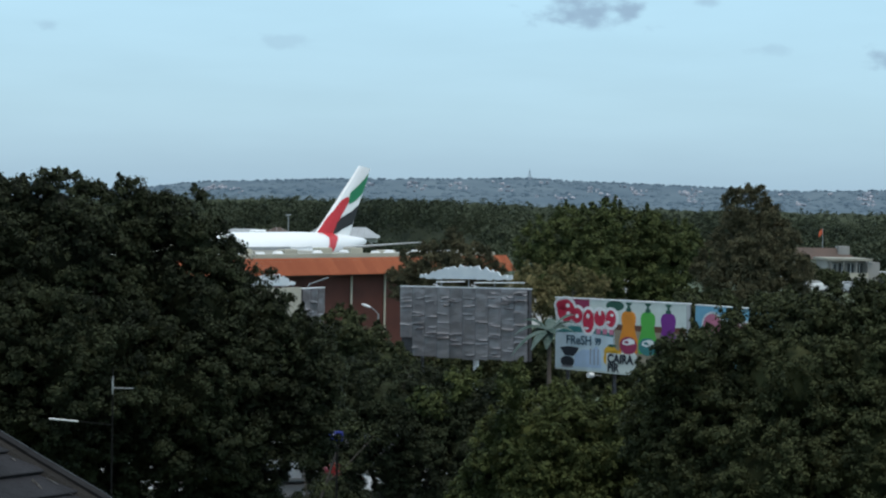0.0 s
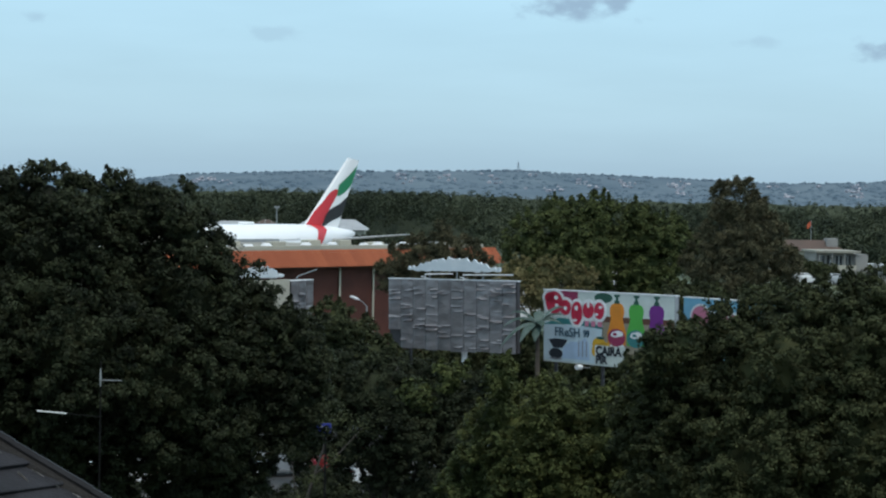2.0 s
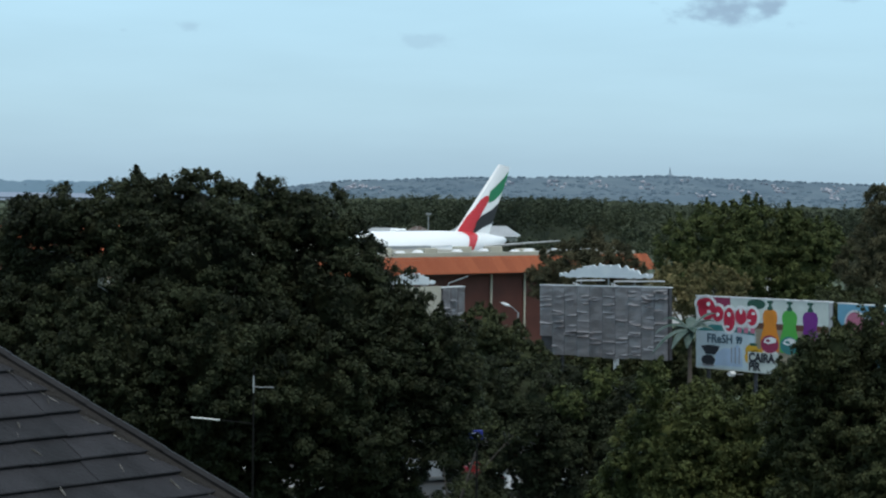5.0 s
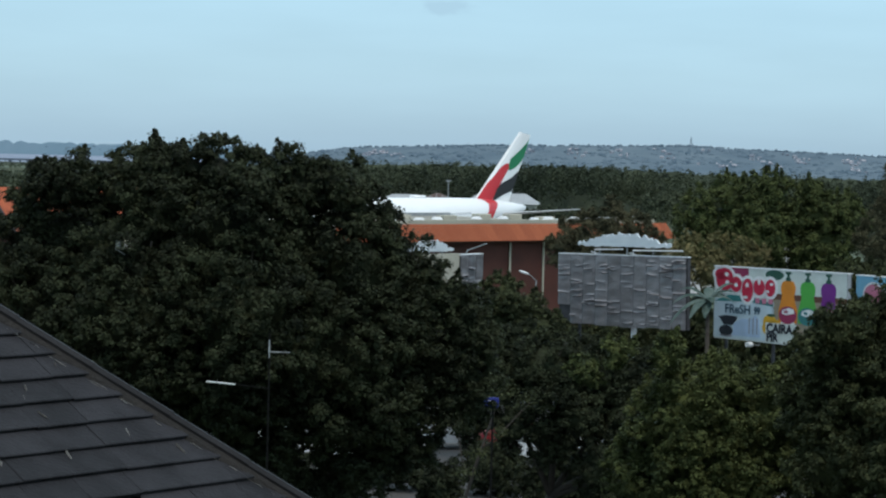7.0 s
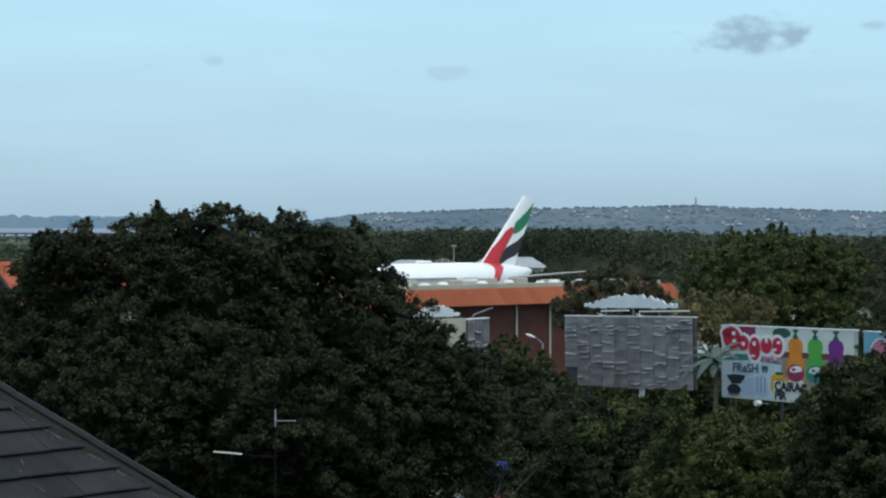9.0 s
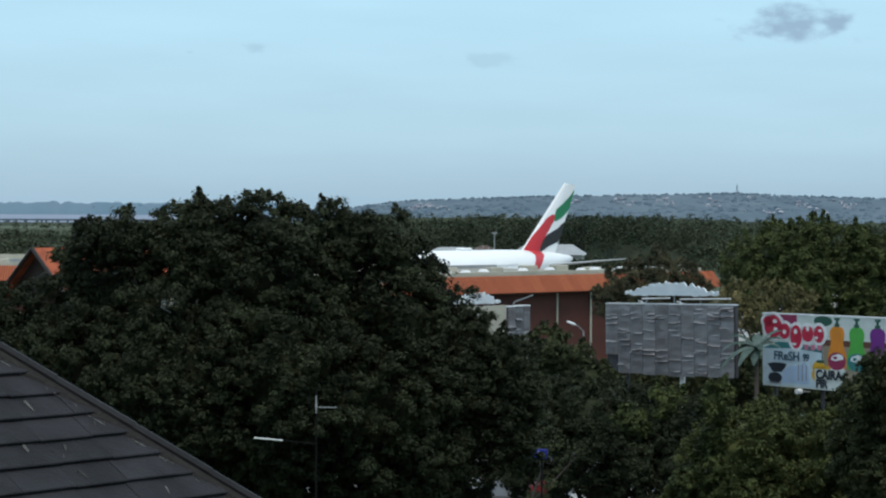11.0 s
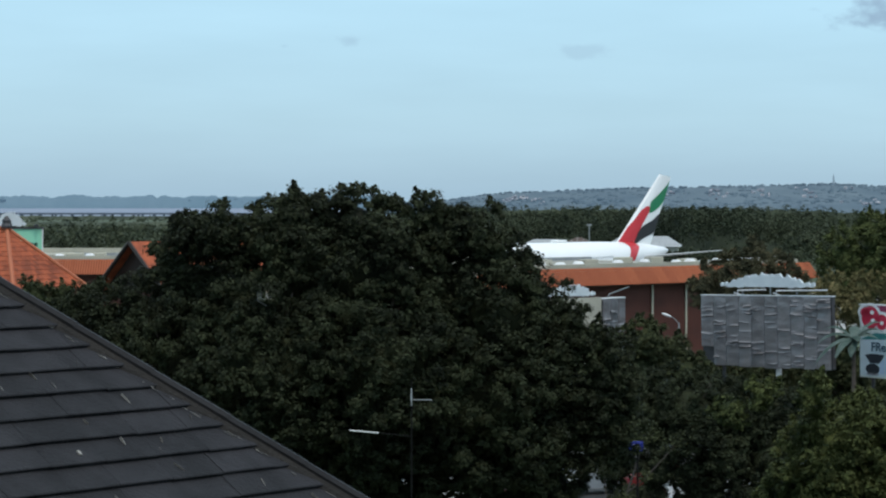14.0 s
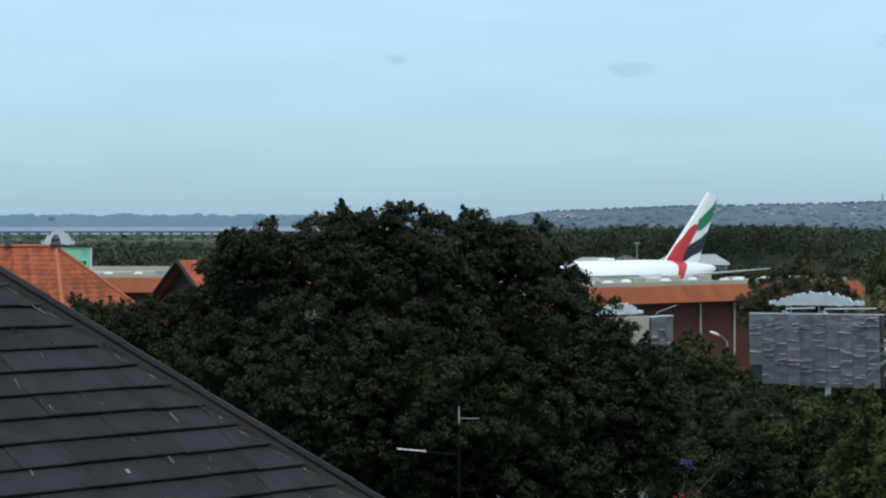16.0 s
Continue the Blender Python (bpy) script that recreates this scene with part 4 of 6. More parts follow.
def printed_board():
    p, q, h = (6.03, 126.85, 5.2), (12.2, 118.3, 5.35), 3.82
    m = frame_of(p, q)
    w = (Vector(q) - Vector(p)).length
    t = thing("billboard", "printed billboard with fruit-drink bottles and bold lettering", "billboard")
    board_frame(t, m, w, h, 0)
    posts(t, m, (0.05 * w, 0.42 * w, 0.9 * w), 0.3, 0.1, DARK)

    def sh(name, outline, material, layer):
        """A flat printed shape; outline as shares of the board's width and height."""
        part(name, prism(bmesh.new(), [(u * w, v * h) for u, v in outline], -0.006 * layer, 0.01, m), material, t)

    def rect(u0, v0, u1, v1):
        return [(u0, v0), (u1, v0), (u1, v1), (u0, v1)]

    sh("printed_ground", rect(0, 0, 1, 1), C_BG, 1)
    sh("printed_field", rect(0.0, 0.02, 0.47, 0.56), C_PALE, 2)
    sh("printed_patch", rect(0.1, 0.86, 0.27, 1.0), C_MAROON, 2)
    sh("printed_leaf", disc(0.47, 0.93, 0.07, 0.07), C_DGREEN, 2)
    sh("printed_table", rect(0.46, 0.6, 1.0, 0.68), C_BROWN, 2)
    sh("printed_floor", rect(0.46, 0.0, 1.0, 0.6), C_TAN, 2)
    sh("printed_swoosh", [(0.0, 0.52), (0.12, 0.62), (0.3, 0.61), (0.46, 0.54), (0.46, 0.5), (0.25, 0.54)], C_TEAL, 3)
    # rounded red mark with a white rim
    red = [(0.085, 0.83, 0.075, 0.165), (0.175, 0.77, 0.05, 0.115), (0.265, 0.7, 0.05, 0.17), (0.355, 0.75, 0.05, 0.12), (0.44, 0.75, 0.045, 0.125), (0.06, 0.9, 0.06, 0.08)]
    for x, z, rx, rz in red:
        sh("mark_rim", disc(x, z, rx + 0.014, rz + 0.034), C_WHITE, 4)
    for x, z, rx, rz in red:
        sh("mark_blob", disc(x, z, rx - 0.006, rz - 0.008), C_RED, 5)
    for x, z, rx, rz in ((0.1, 0.9, 0.016, 0.03), (0.105, 0.79, 0.016, 0.03), (0.175, 0.76, 0.014, 0.03), (0.262, 0.77, 0.014, 0.035), (0.355, 0.83, 0.012, 0.05), (0.25, 0.6, 0.02, 0.02), (0.45, 0.8, 0.014, 0.02), (0.42, 0.7, 0.014, 0.02)):
        sh("mark_hole", disc(x, z, rx, rz, 10), C_WHITE, 6)
    for i in range(3):
        sh("small_mark", rect(0.33 + 0.05 * i, 0.53, 0.36 + 0.05 * i, 0.6), C_PINK, 6)
    # bottles
    for x, body, band in ((0.575, C_ORANGE, C_MAROON), (0.72, C_GREEN, C_TEAL), (0.87, C_PURPLE, C_MAROON)):
        sh("bottle_body", [(x - 0.066, 0.3), (x + 0.066, 0.3), (x + 0.07, 0.46), (x + 0.05, 0.6), (x + 0.044, 0.66), (x + 0.053, 0.72), (x + 0.054, 0.79), (x + 0.042, 0.845), (x + 0.018, 0.87), (x - 0.018, 0.87), (x - 0.042, 0.845), (x - 0.054, 0.79), (x - 0.053, 0.72), (x - 0.044, 0.66), (x - 0.05, 0.6), (x - 0.07, 0.46)], body, 4)
        sh("bottle_cap", [(x - 0.018, 0.86), (x + 0.018, 0.86), (x + 0.018, 0.9), (x + 0.008, 0.91), (x + 0.008, 0.95), (x + 0.02, 0.955), (x + 0.02, 0.985), (x - 0.02, 0.985), (x - 0.02, 0.955), (x - 0.008, 0.95), (x - 0.008, 0.91), (x - 0.018, 0.9)], C_DGREEN, 5)
        sh("bottle_band", disc(x, 0.4, 0.066, 0.12), band, 5)
        sh("bottle_badge", [(x - 0.045, 0.42), (x - 0.01, 0.4), (x + 0.05, 0.43), (x + 0.045, 0.48), (x + 0.01, 0.5), (x - 0.035, 0.47)], C_WHITE, 6)
        sh("bottle_dot", disc(x - 0.012, 0.445, 0.016, 0.02), band, 7)
    # dark bowl, pale jug, fruit
    sh("dark_bowl", [(0.04, 0.31), (0.06, 0.26), (0.08, 0.2), (0.15, 0.2), (0.18, 0.27), (0.19, 0.32), (0.14, 0.33), (0.09, 0.33)], C_BLACK, 4)
    sh("dark_disc", disc(0.1, 0.12, 0.055, 0.075), C_BLACK, 4)
    sh("dark_rim", disc(0.1, 0.05, 0.05, 0.02), C_GREY, 4)
    sh("pale_jug", [(0.15, 0.06), (0.37, 0.06), (0.36, 0.3), (0.33, 0.36), (0.29, 0.3), (0.22, 0.3), (0.16, 0.22)], C_BLUE, 4)
    for x in (0.28, 0.31, 0.34):
        sh("jug_line", rect(x, 0.1, x + 0.008, 0.32), C_GREY, 5)
    for x, z, r, mm in ((0.44, 0.29, 0.05, C_YELLOW), (0.44, 0.2, 0.055, C_YELLOW), (0.49, 0.24, 0.045, C_YELLOW), (0.56, 0.21, 0.045, C_ORANGE), (0.6, 0.28, 0.03, C_WHITE), (0.6, 0.16, 0.04, C_YELLOW), (0.55, 0.31, 0.03, C_WHITE)):
        sh("fruit", disc(x, z, r, r * 1.9), mm, 4)
    sh("fruit_leaf", disc(0.45, 0.38, 0.03, 0.02), C_DGREEN, 5)
    sh("printed_panel", rect(0.41, 0.0, 0.64, 0.28), C_BG, 5)
    lettering(t, "FReSH", m, 0.09 * w, 0.37 * h, 0.66, C_NAVY, -0.045, 1.2, 0.018)
    lettering(t, "99", m, 0.32 * w, 0.38 * h, 0.5, C_NAVY, -0.04, 1.0)
    lettering(t, "CAIRA", m, 0.42 * w, 0.15 * h, 0.64, C_BLACK, -0.05, 1.1)
    lettering(t, "PIR", m, 0.42 * w, 0.03 * h, 0.6, C_BLACK, -0.05, 1.1)
    part("side_rail", prism(bmesh.new(), [(w, 0), (w + 0.04, 0), (w + 0.04, h), (w, h)], -0.02, 0.2, m), GREY, t)
    for u in (0.37,):
        part("flood_lamp", prism(bmesh.new(), disc(u * w, -0.1, 0.17, 0.14, 8), -0.9, -0.6, m), WHITE, t)
        part("lamp_arm", tubed([m @ Vector((u * w, 0, -0.15)), m @ Vector((u * w, -0.7, -0.12))], 0.025, 6), GREY, t)


printed_board()


def cyan_board():
    p, q, h = (13.17, 123.3, 5.1), (18.5, 114.5, 5.2), 3.8
    m = frame_of(p, q)
    w = (Vector(q) - Vector(p)).length
    t = thing("billboard", "pale blue printed billboard with a pink mark, half behind a tree", "billboard")
    board_frame(t, m, w, h, 0)
    posts(t, m, (0.1 * w, 0.8 * w), 0.3, 0.13, GREY)
    part("printed_ground", prism(bmesh.new(), [(0, 0), (w, 0), (w, h), (0, h)], -0.006, 0.01, m), C_CYAN, t)
    for x, z, rx, rz in ((0.14, 0.74, 0.075, 0.16), (0.24, 0.7, 0.05, 0.11), (0.33, 0.66, 0.05, 0.15), (0.42, 0.7, 0.05, 0.11), (0.5, 0.7, 0.045, 0.11)):
        part("mark_rim", prism(bmesh.new(), [(u * w, v * h) for u, v in disc(x, z, rx + 0.012, rz + 0.03)], -0.012, 0.01, m), C_WHITE, t)
        part("mark_blob", prism(bmesh.new(), [(u * w, v * h) for u, v in disc(x, z, rx, rz)], -0.018, 0.01, m), C_PINK, t)
    part("printed_patch", prism(bmesh.new(), [(u * w, v * h) for u, v in disc(0.08, 0.2, 0.07, 0.2)], -0.012, 0.01, m), C_WHITE, t)


cyan_board()


def green_sign():
    m = frame_of((-38.0, 119.0, 11.0), (-36.5, 119.6, 11.0))
    t = thing("sign_board", "pale green sign board with dark lettering under a white crest", "sign")
    part("panel", prism(bmesh.new(), [(0, 0), (1.62, 0), (1.62, 2.05), (0, 2.05)], 0, 0.12, m), paint("sign_green", (0.33, 0.75, 0.52)), t)
    for x in (0, 1.55):
        part("edge", prism(bmesh.new(), [(x, 0), (x + 0.07, 0), (x + 0.07, 2.1), (x, 2.1)], -0.05, 0.14, m), C_WHITE, t)
    for i, x in enumerate((0.5, 0.72, 0.94, 1.16)):
        part("text_bar", prism(bmesh.new(), [(x, 1.15), (x + 0.17, 1.15), (x + 0.17, 1.33), (x, 1.33)], -0.03, 0.01, m), C_DGREEN, t)
    part("top_rail", prism(bmesh.new(), [(-0.05, 2.05), (1.7, 2.05), (1.7, 2.14), (-0.05, 2.14)], -0.06, 0.16, m), DARK, t)
    posts(t, m, (0.3, 1.3), 0.1, 0.1, GREY)
    crest(t, m, -1.0, 0.75, 2.2, 0.75, 31)
    part("lamp", prism(bmesh.new(), disc(1.25, 2.22, 0.12, 0.08, 8), -0.3, 0, m), DARK, t)


green_sign()


# ---- houses with clay roofs ----
def clay_roof_house():
    c1, b, dl = Vector((-32.17, 101.0, 0)), Vector((0.385, 0.923, 0)), Vector((-0.923, 0.385, 0))
    a, Lg, ze, zr = 2.6, 13.0, 10.5, 13.2
    t = thing("house", "house with an orange clay-tiled hip roof and dark ridge caps", "house")
    m = Matrix((dl, b, Vector((0, 0, 1)))).transposed().to_4x4()
    m.translation = c1
    bm = bmesh.new()
    box(bm, 0.5, 0.5, 0, Lg - 0.5, 2 * a - 0.5, ze + 0.1, m)
    part("wall", bm, PARAPET, t)
    P = [m @ Vector(v) for v in ((0, 0, ze), (0, 2 * a, ze), (Lg, 2 * a, ze), (Lg, 0, ze), (a, a, zr), (Lg - a, a, zr))]
    bm = bmesh.new()
    v = [bm.verts.new(p - Vector((0, 0, 0.06))) for p in P]
    for f in ((0, 1, 4), (1, 2, 5, 4), (2, 3, 5), (3, 0, 4, 5), (0, 3, 2, 1)):
        bm.faces.new([v[i] for i in f])
    part("roof", bm, ORANGE, t)
    # tile courses on the two faces that are seen
    rs = random.Random(2)
    sl = math.hypot(a, zr - ze)
    for face in ("end", "long"):
        rows_ = 13
        for k in range(rows_):
            f0, f1 = k / rows_, (k + 1.12) / rows_
            bm = bmesh.new()
            if face == "end":
                u0, u1, w0, w1 = a * f0, 2 * a - a * f0, a * f1, 2 * a - a * f1
            else:
                u0, u1, w0, w1 = a * f0, Lg - a * f0, a * f1, Lg - a * f1
            cnt = max(1, int((u1 - u0) / 0.24))
            for i in range(cnt):
                s0, s1 = i / cnt, (i + 0.985) / cnt
                lift = 0.03 + rs.uniform(0, 0.02)
                q = []
                for s, f, ua, ub, hh in ((s0, f0, u0, u1, lift + 0.03), (s1, f0, u0, u1, lift + 0.03), (s1, min(f1, 1), w0, w1, lift), (s0, min(f1, 1), w0, w1, lift)):
                    along, inw, z = ua + (ub - ua) * s, a * f, ze + (zr - ze) * f + hh
                    q.append(bm.verts.new(m @ (Vector((inw, along, z)) if face == "end" else Vector((along, inw, z)))))
                bm.faces.new(q)
                dn = [bm.verts.new(x.co - Vector((0, 0, 0.05))) for x in q[:2]]
                bm.faces.new((q[0], dn[0], dn[1], q[1]))
            part("tile_course", bm, ORANGE, t)
    up = Vector((0, 0, 0.07))
    for p, q in ((P[0], P[4]), (P[1], P[4]), (P[4], P[5])):
        part("ridge_cap", tubed([p + up, q + up], 0.09, 8), paint("ridge_clay", (0.46, 0.14, 0.065)), t)
    part("finial", tubed([P[4] + up, P[4] + Vector((0, 0, 0.16)), P[4] + Vector((0, 0, 0.3)), P[4] + Vector((0, 0, 0.42)), P[4] + Vector((0, 0, 0.62))], [0.26, 0.28, 0.2, 0.22, 0.06], 8), DARK, t, "dark carved finial")
    part("finial", tubed([P[4].lerp(P[5], 0.36) + up, P[4].lerp(P[5], 0.36) + Vector((0, 0, 0.35)), P[4].lerp(P[5], 0.36) + Vector((0, 0, 0.7))], [0.24, 0.16, 0.03], 8), DARK, t)


clay_roof_house()


TIMBER = paint("dark_timber", (0.022, 0.018, 0.016))


def gable_house():
    t = thing("house", "house with a dark timber gable and an orange clay roof", "house")
    g = Vector((-28.5, 108.3, 12.55))
    out = Vector((-0.62, -0.78, 0)).normalized()
    along = -out
    side = Vector((0.78, -0.62, 0)).normalized()
    hw, drop, L = 2.6, 2.2, 9
    def pt(s, l, z):
        return g + side * s + along * l + Vector((0, 0, z))
    for s in (-1, 1):
        bm = bmesh.new()
        v = [bm.verts.new(p) for p in (pt(0, -0.4, 0.05), pt(0, L, 0.05), pt(s * hw, L, -drop), pt(s * hw, -0.4, -drop), pt(0, -0.4, -0.1), pt(0, L, -0.1), pt(s * hw, L, -drop - 0.15), pt(s * hw, -0.4, -drop - 0.15))]
        for f in ((0, 1, 2, 3), (7, 6, 5, 4), (3, 2, 6, 7), (0, 3, 7, 4), (1, 5, 6, 2)):
            bm.faces.new([v[i] for i in f])
        part("roof_slope", bm, ORANGE, t)
        part("barge_board", tubed([pt(0, -0.45, 0), pt(s * hw, -0.45, -drop)], 0.1, 6), TIMBER, t)
    bm = bmesh.new()
    v = [bm.verts.new(p) for p in (pt(-hw * 0.92, 0, -drop), pt(hw * 0.92, 0, -drop), pt(0, 0, -0.12))]
    bm.faces.new(v)
    part("gable", bm, TIMBER, t)
    bm = bmesh.new()
    a = [pt(-hw * 0.9, 0.05, -drop), pt(hw * 0.9, 0.05, -drop), pt(hw * 0.9, L - 0.2, -drop), pt(-hw * 0.9, L - 0.2, -drop)]
    lo = [bm.verts.new((p.x, p.y, 0)) for p in a]
    hi = [bm.verts.new(p) for p in a]
    for i in range(4):
        bm.faces.new((lo[i], lo[(i + 1) % 4], hi[(i + 1) % 4], hi[i]))
    part("wall", bm, BRICK, t)


gable_house()


# ---- far sheds and the white house beyond the field ----
def shed(name, label, x, y, w, d, h, rise, roof_mat, yaw=0.0):
    t = thing(name, label, "shed", pose(x, y, 0, 0, 0, yaw))
    part("wall", boxed(-w / 2, -d / 2, 0, w / 2, d / 2, h), PARAPET, t)
    bm = bmesh.new()
    e = 0.6
    v = [bm.verts.new(c) for c in ((-w / 2 - e, -d / 2 - e, h), (w / 2 + e, -d / 2 - e, h), (w / 2 + e, d / 2 + e, h), (-w / 2 - e, d / 2 + e, h), (-w / 2 + 2, 0, h + rise), (w / 2 - 2, 0, h + rise))]
    for f in ((0, 1, 5, 4), (1, 2, 5), (2, 3, 4, 5), (3, 0, 4), (3, 2, 1, 0)):
        bm.faces.new([v[i] for i in f])
    part("roof", bm, roof_mat, t)
    bm = bmesh.new()
    for i in range(int(w / 1.2)):
        xx = -w / 2 + 1.2 * i
        k = min(1.0, min(xx + w / 2 + e, w / 2 + e - xx) / 2.6)
        tube(bm, [(xx, -d / 2 - e, h + 0.03), (xx, -(d / 2 + e) * (1 - k), h + rise * k + 0.03)], 0.04, 4, False)
    part("roof_seam", bm, GREY, t)
    for i in range(3):
        part("door", boxed(-w / 2 + 2 + i * w / 3.2, -d / 2 - 0.03, 0, -w / 2 + 4.5 + i * w / 3.2, -d / 2 + 0.01, h * 0.8), DARK, t)
    return t


SHEET = mat("pale_sheet_roof", (0.38, 0.39, 0.4), (0.3, 0.31, 0.32), rough=0.6, scale=0.3, fine=4)
RUST = mat("rust_sheet_roof", (0.11, 0.07, 0.055), (0.075, 0.055, 0.045), rough=0.85, scale=0.3, fine=4)
shed("shed", "long shed with a pale grey sheet roof", -19.4, 452, 13, 14, 6.0, 1.9, SHEET)
shed("shed", "low shed with a grey sheet roof among trees", -38.5, 455, 8.5, 8, 6.0, 1.2, SHEET)
shed("shed", "small shed with a rusty brown roof", -32.5, 460, 5, 6, 6.2, 1.3, RUST)
shed("shed", "low shed with a pale flat roof behind the airliner", -60, 448, 16, 10, 6.0, 1.3, SHEET)


def pylon(x, y, h):
    t = thing("light_pole", "thin grey floodlight pole beside the sheds", "light pole", Matrix.Translation((x, y, 0)))
    part("pole", tubed([(0, 0, 0), (0, 0, h)], [0.16, 0.09], 8), GREY, t)
    part("crossbar", boxed(-0.5, -0.1, h - 0.3, 0.5, 0.1, h), GREY, t)


pylon(-29.7, 449, 10.2)
pylon(-62, 480, 14.5)


def white_house():
    t = thing("house", "white two-storey house with a flat roof slab and dark windows", "house", pose(56.7, 326, 0, 0, 0, 6))
    part("ground_floor", boxed(-3.4, 3.2, 0, 3.3, 7, 3.7), CONCRETE, t)
    part("side_wall", boxed(2.1, 0.05, 0, 3.5, 3.2, 3.7), PARAPET, t)
    for x in (-3.3, -0.7, 1.9):
        part("pillar", boxed(x, -0.3, 0, x + 0.2, -0.1, 3.7), CONCRETE, t)
    part("upper_floor", boxed(-3.4, 0.9, 3.9, 2.0, 7, 6.3), CONCRETE, t)
    part("tower", boxed(2.0, -0.1, 3.7, 3.7, 7, 6.1), CONCRETE, t)
    part("slab", boxed(-3.6, -0.5, 3.7, 2.0, 7.2, 3.95), CONCRETE, t)
    part("roof", boxed(-3.8, -0.5, 6.3, 2.6, 7.3, 6.6), ROOF_FLAT, t)
    part("balcony_wall", boxed(-3.5, -0.4, 3.95, 2.0, -0.25, 4.6), PARAPET, t)
    for i in range(4):
        w = part("window", boxed(-3.1 + 1.25 * i, 0.84, 4.5, -2.2 + 1.25 * i, 0.93, 5.9), GLASS, t)
        part("window_frame", boxed(-2.68 + 1.25 * i, 0.8, 4.5, -2.62 + 1.25 * i, 0.86, 5.9), WHITE, w)
    for x in (-3.3, -1.5, 0.3, 1.9):
        part("column", boxed(x, -0.35, 4.6, x + 0.14, -0.21, 6.3), CONCRETE, t)
    for i in range(3):
        part("window", boxed(-2.8 + 1.7 * i, 3.14, 2.3, -1.8 + 1.7 * i, 3.24, 3.4), GLASS, t)
    b = thing("house", "low house with a weathered brown roof behind the white one", "house", pose(55, 344, 0, 0, 0, 0))
    part("wall", boxed(-5, 0, 0, 5, 6, 6.0), PARAPET, b)
    bm = bmesh.new()
    v = [bm.verts.new(c) for c in ((-5.6, -0.5, 6), (5.6, -0.5, 6), (5.6, 6.5, 6), (-5.6, 6.5, 6), (-3, 3, 7.6), (3, 3, 7.6))]
    for f in ((0, 1, 5, 4), (1, 2, 5), (2, 3, 4, 5), (3, 0, 4), (3, 2, 1, 0)):
        bm.faces.new([v[i] for i in f])
    part("roof", bm, RUST, b)
    part("roof_room", boxed(2.8, 1, 6.6, 4.4, 4, 7.9), CONCRETE, b)
    w = thing("boundary_wall", "low pale boundary wall along the lawn", "wall", pose(54, 318, 0, 0, 0, 4))
    part("wall", boxed(-3.2, 0, 2.1, 9, 0.25, 2.95), CONCRETE, w)
    bm = bmesh.new()
    rows_ = [[bm.verts.new((*polar(7.5 + 7 * i / 12, d), z)) for i in range(13)] for d, z in ((286, 0.02), (300, 1.2), (316, 2.12), (366, 2.2))]
    for r0, r1 in zip(rows_, rows_[1:]):
        for i in range(12):
            bm.faces.new((r0[i + 1], r0[i], r1[i], r1[i + 1]))
    tagged(mesh_ob("lawn", bm, LAWN), "mown green lawn rising to the white house", "lawn", kind="structure")
    f = thing("flag", "small orange flag on a thin pole", "flag", pose(57.1, 355.4, 0))
    part("pole", tubed([(0, 0, 0), (0, 0, 10.4)], 0.05, 6), GREY, f)
    bm = bmesh.new()
    g = [[bm.verts.new((-0.05 - 0.14 * i, 0.08 * math.sin(i * 1.2), 10.3 - 0.8 * j / 2 - 0.12 * i)) for i in range(5)] for j in range(3)]
    for r0, r1 in zip(g, g[1:]):
        for i in range(4):
            bm.faces.new((r0[i], r0[i + 1], r1[i + 1], r1[i]))
    part("cloth", bm, paint("flag_orange", (0.6, 0.12, 0.05)), f)
    r = thing("house", "white annex with a pale sheet roof beside the house", "house", pose(63.5, 325, 0))
    part("wall", boxed(-2.8, 0, 0, 6, 6, 4.4), CONCRETE, r)
    part("roof", boxed(-3, -0.6, 4.4, 6.4, 6.6, 4.75), SHEET, r)


white_house()


# ---- street furniture ----
def street_lamp(x, y, h, arm):
    t = thing("street_lamp", "grey street lamp with one arm and a pale lamp head", "street lamp", Matrix.Translation((x, y, 0)))
    part("pole", tubed([(0, 0, 0), (0, 0, h * 0.6), (0, 0, h - 0.35)], [0.07, 0.05, 0.04], 8), GREY, t)
    part("arm", tubed([(0, 0, h - 0.38), (arm * 0.4, -0.1, h - 0.12), (arm * 0.75, -0.2, h)], 0.022, 6), GREY, t)
    bm = bmesh.new()
    bmesh.ops.create_uvsphere(bm, u_segments=12, v_segments=8, radius=1, matrix=Matrix.Translation((arm, -0.25, h + 0.05)) @ Matrix.Rotation(0.35, 4, "Y") @ Matrix.Diagonal((0.27, 0.12, 0.07, 1)))
    part("lamp_head", bm, WHITE, t, smooth=True)


street_lamp(-3.37, 119.95, 8.7, -0.62)


def utility_pole():
    t = thing("utility_pole", "thin pole with white cross arms in front of the tree", "pole", Matrix.Translation((-6.48, 45.55, 0)))
    part("pole", tubed([(0, 0, 0), (0, 0, 9.6), (0, 0, 11.0)], [0.022, 0.017, 0.013], 8), RUBBER, t)
    part("insulator", tubed([(0, -0.03, 10.5), (0, -0.03, 10.65), (0, -0.03, 10.85)], [0.012, 0.022, 0.012], 8), GREY, t)
    part("cross_arm", boxed(0.02, -0.02, 10.61, 0.4, 0.02, 10.63), GREY, t)
    part("lower_arm", tubed([(-1.2, -0.18, 10.02), (-0.95, -0.15, 10.0), (-0.64, -0.1, 9.97)], 0.016, 6), WHITE, t)
    part("lower_stay", tubed([(-0.64, -0.1, 9.97), (0, 0, 9.9)], 0.012, 6), RUBBER, t)


utility_pole()


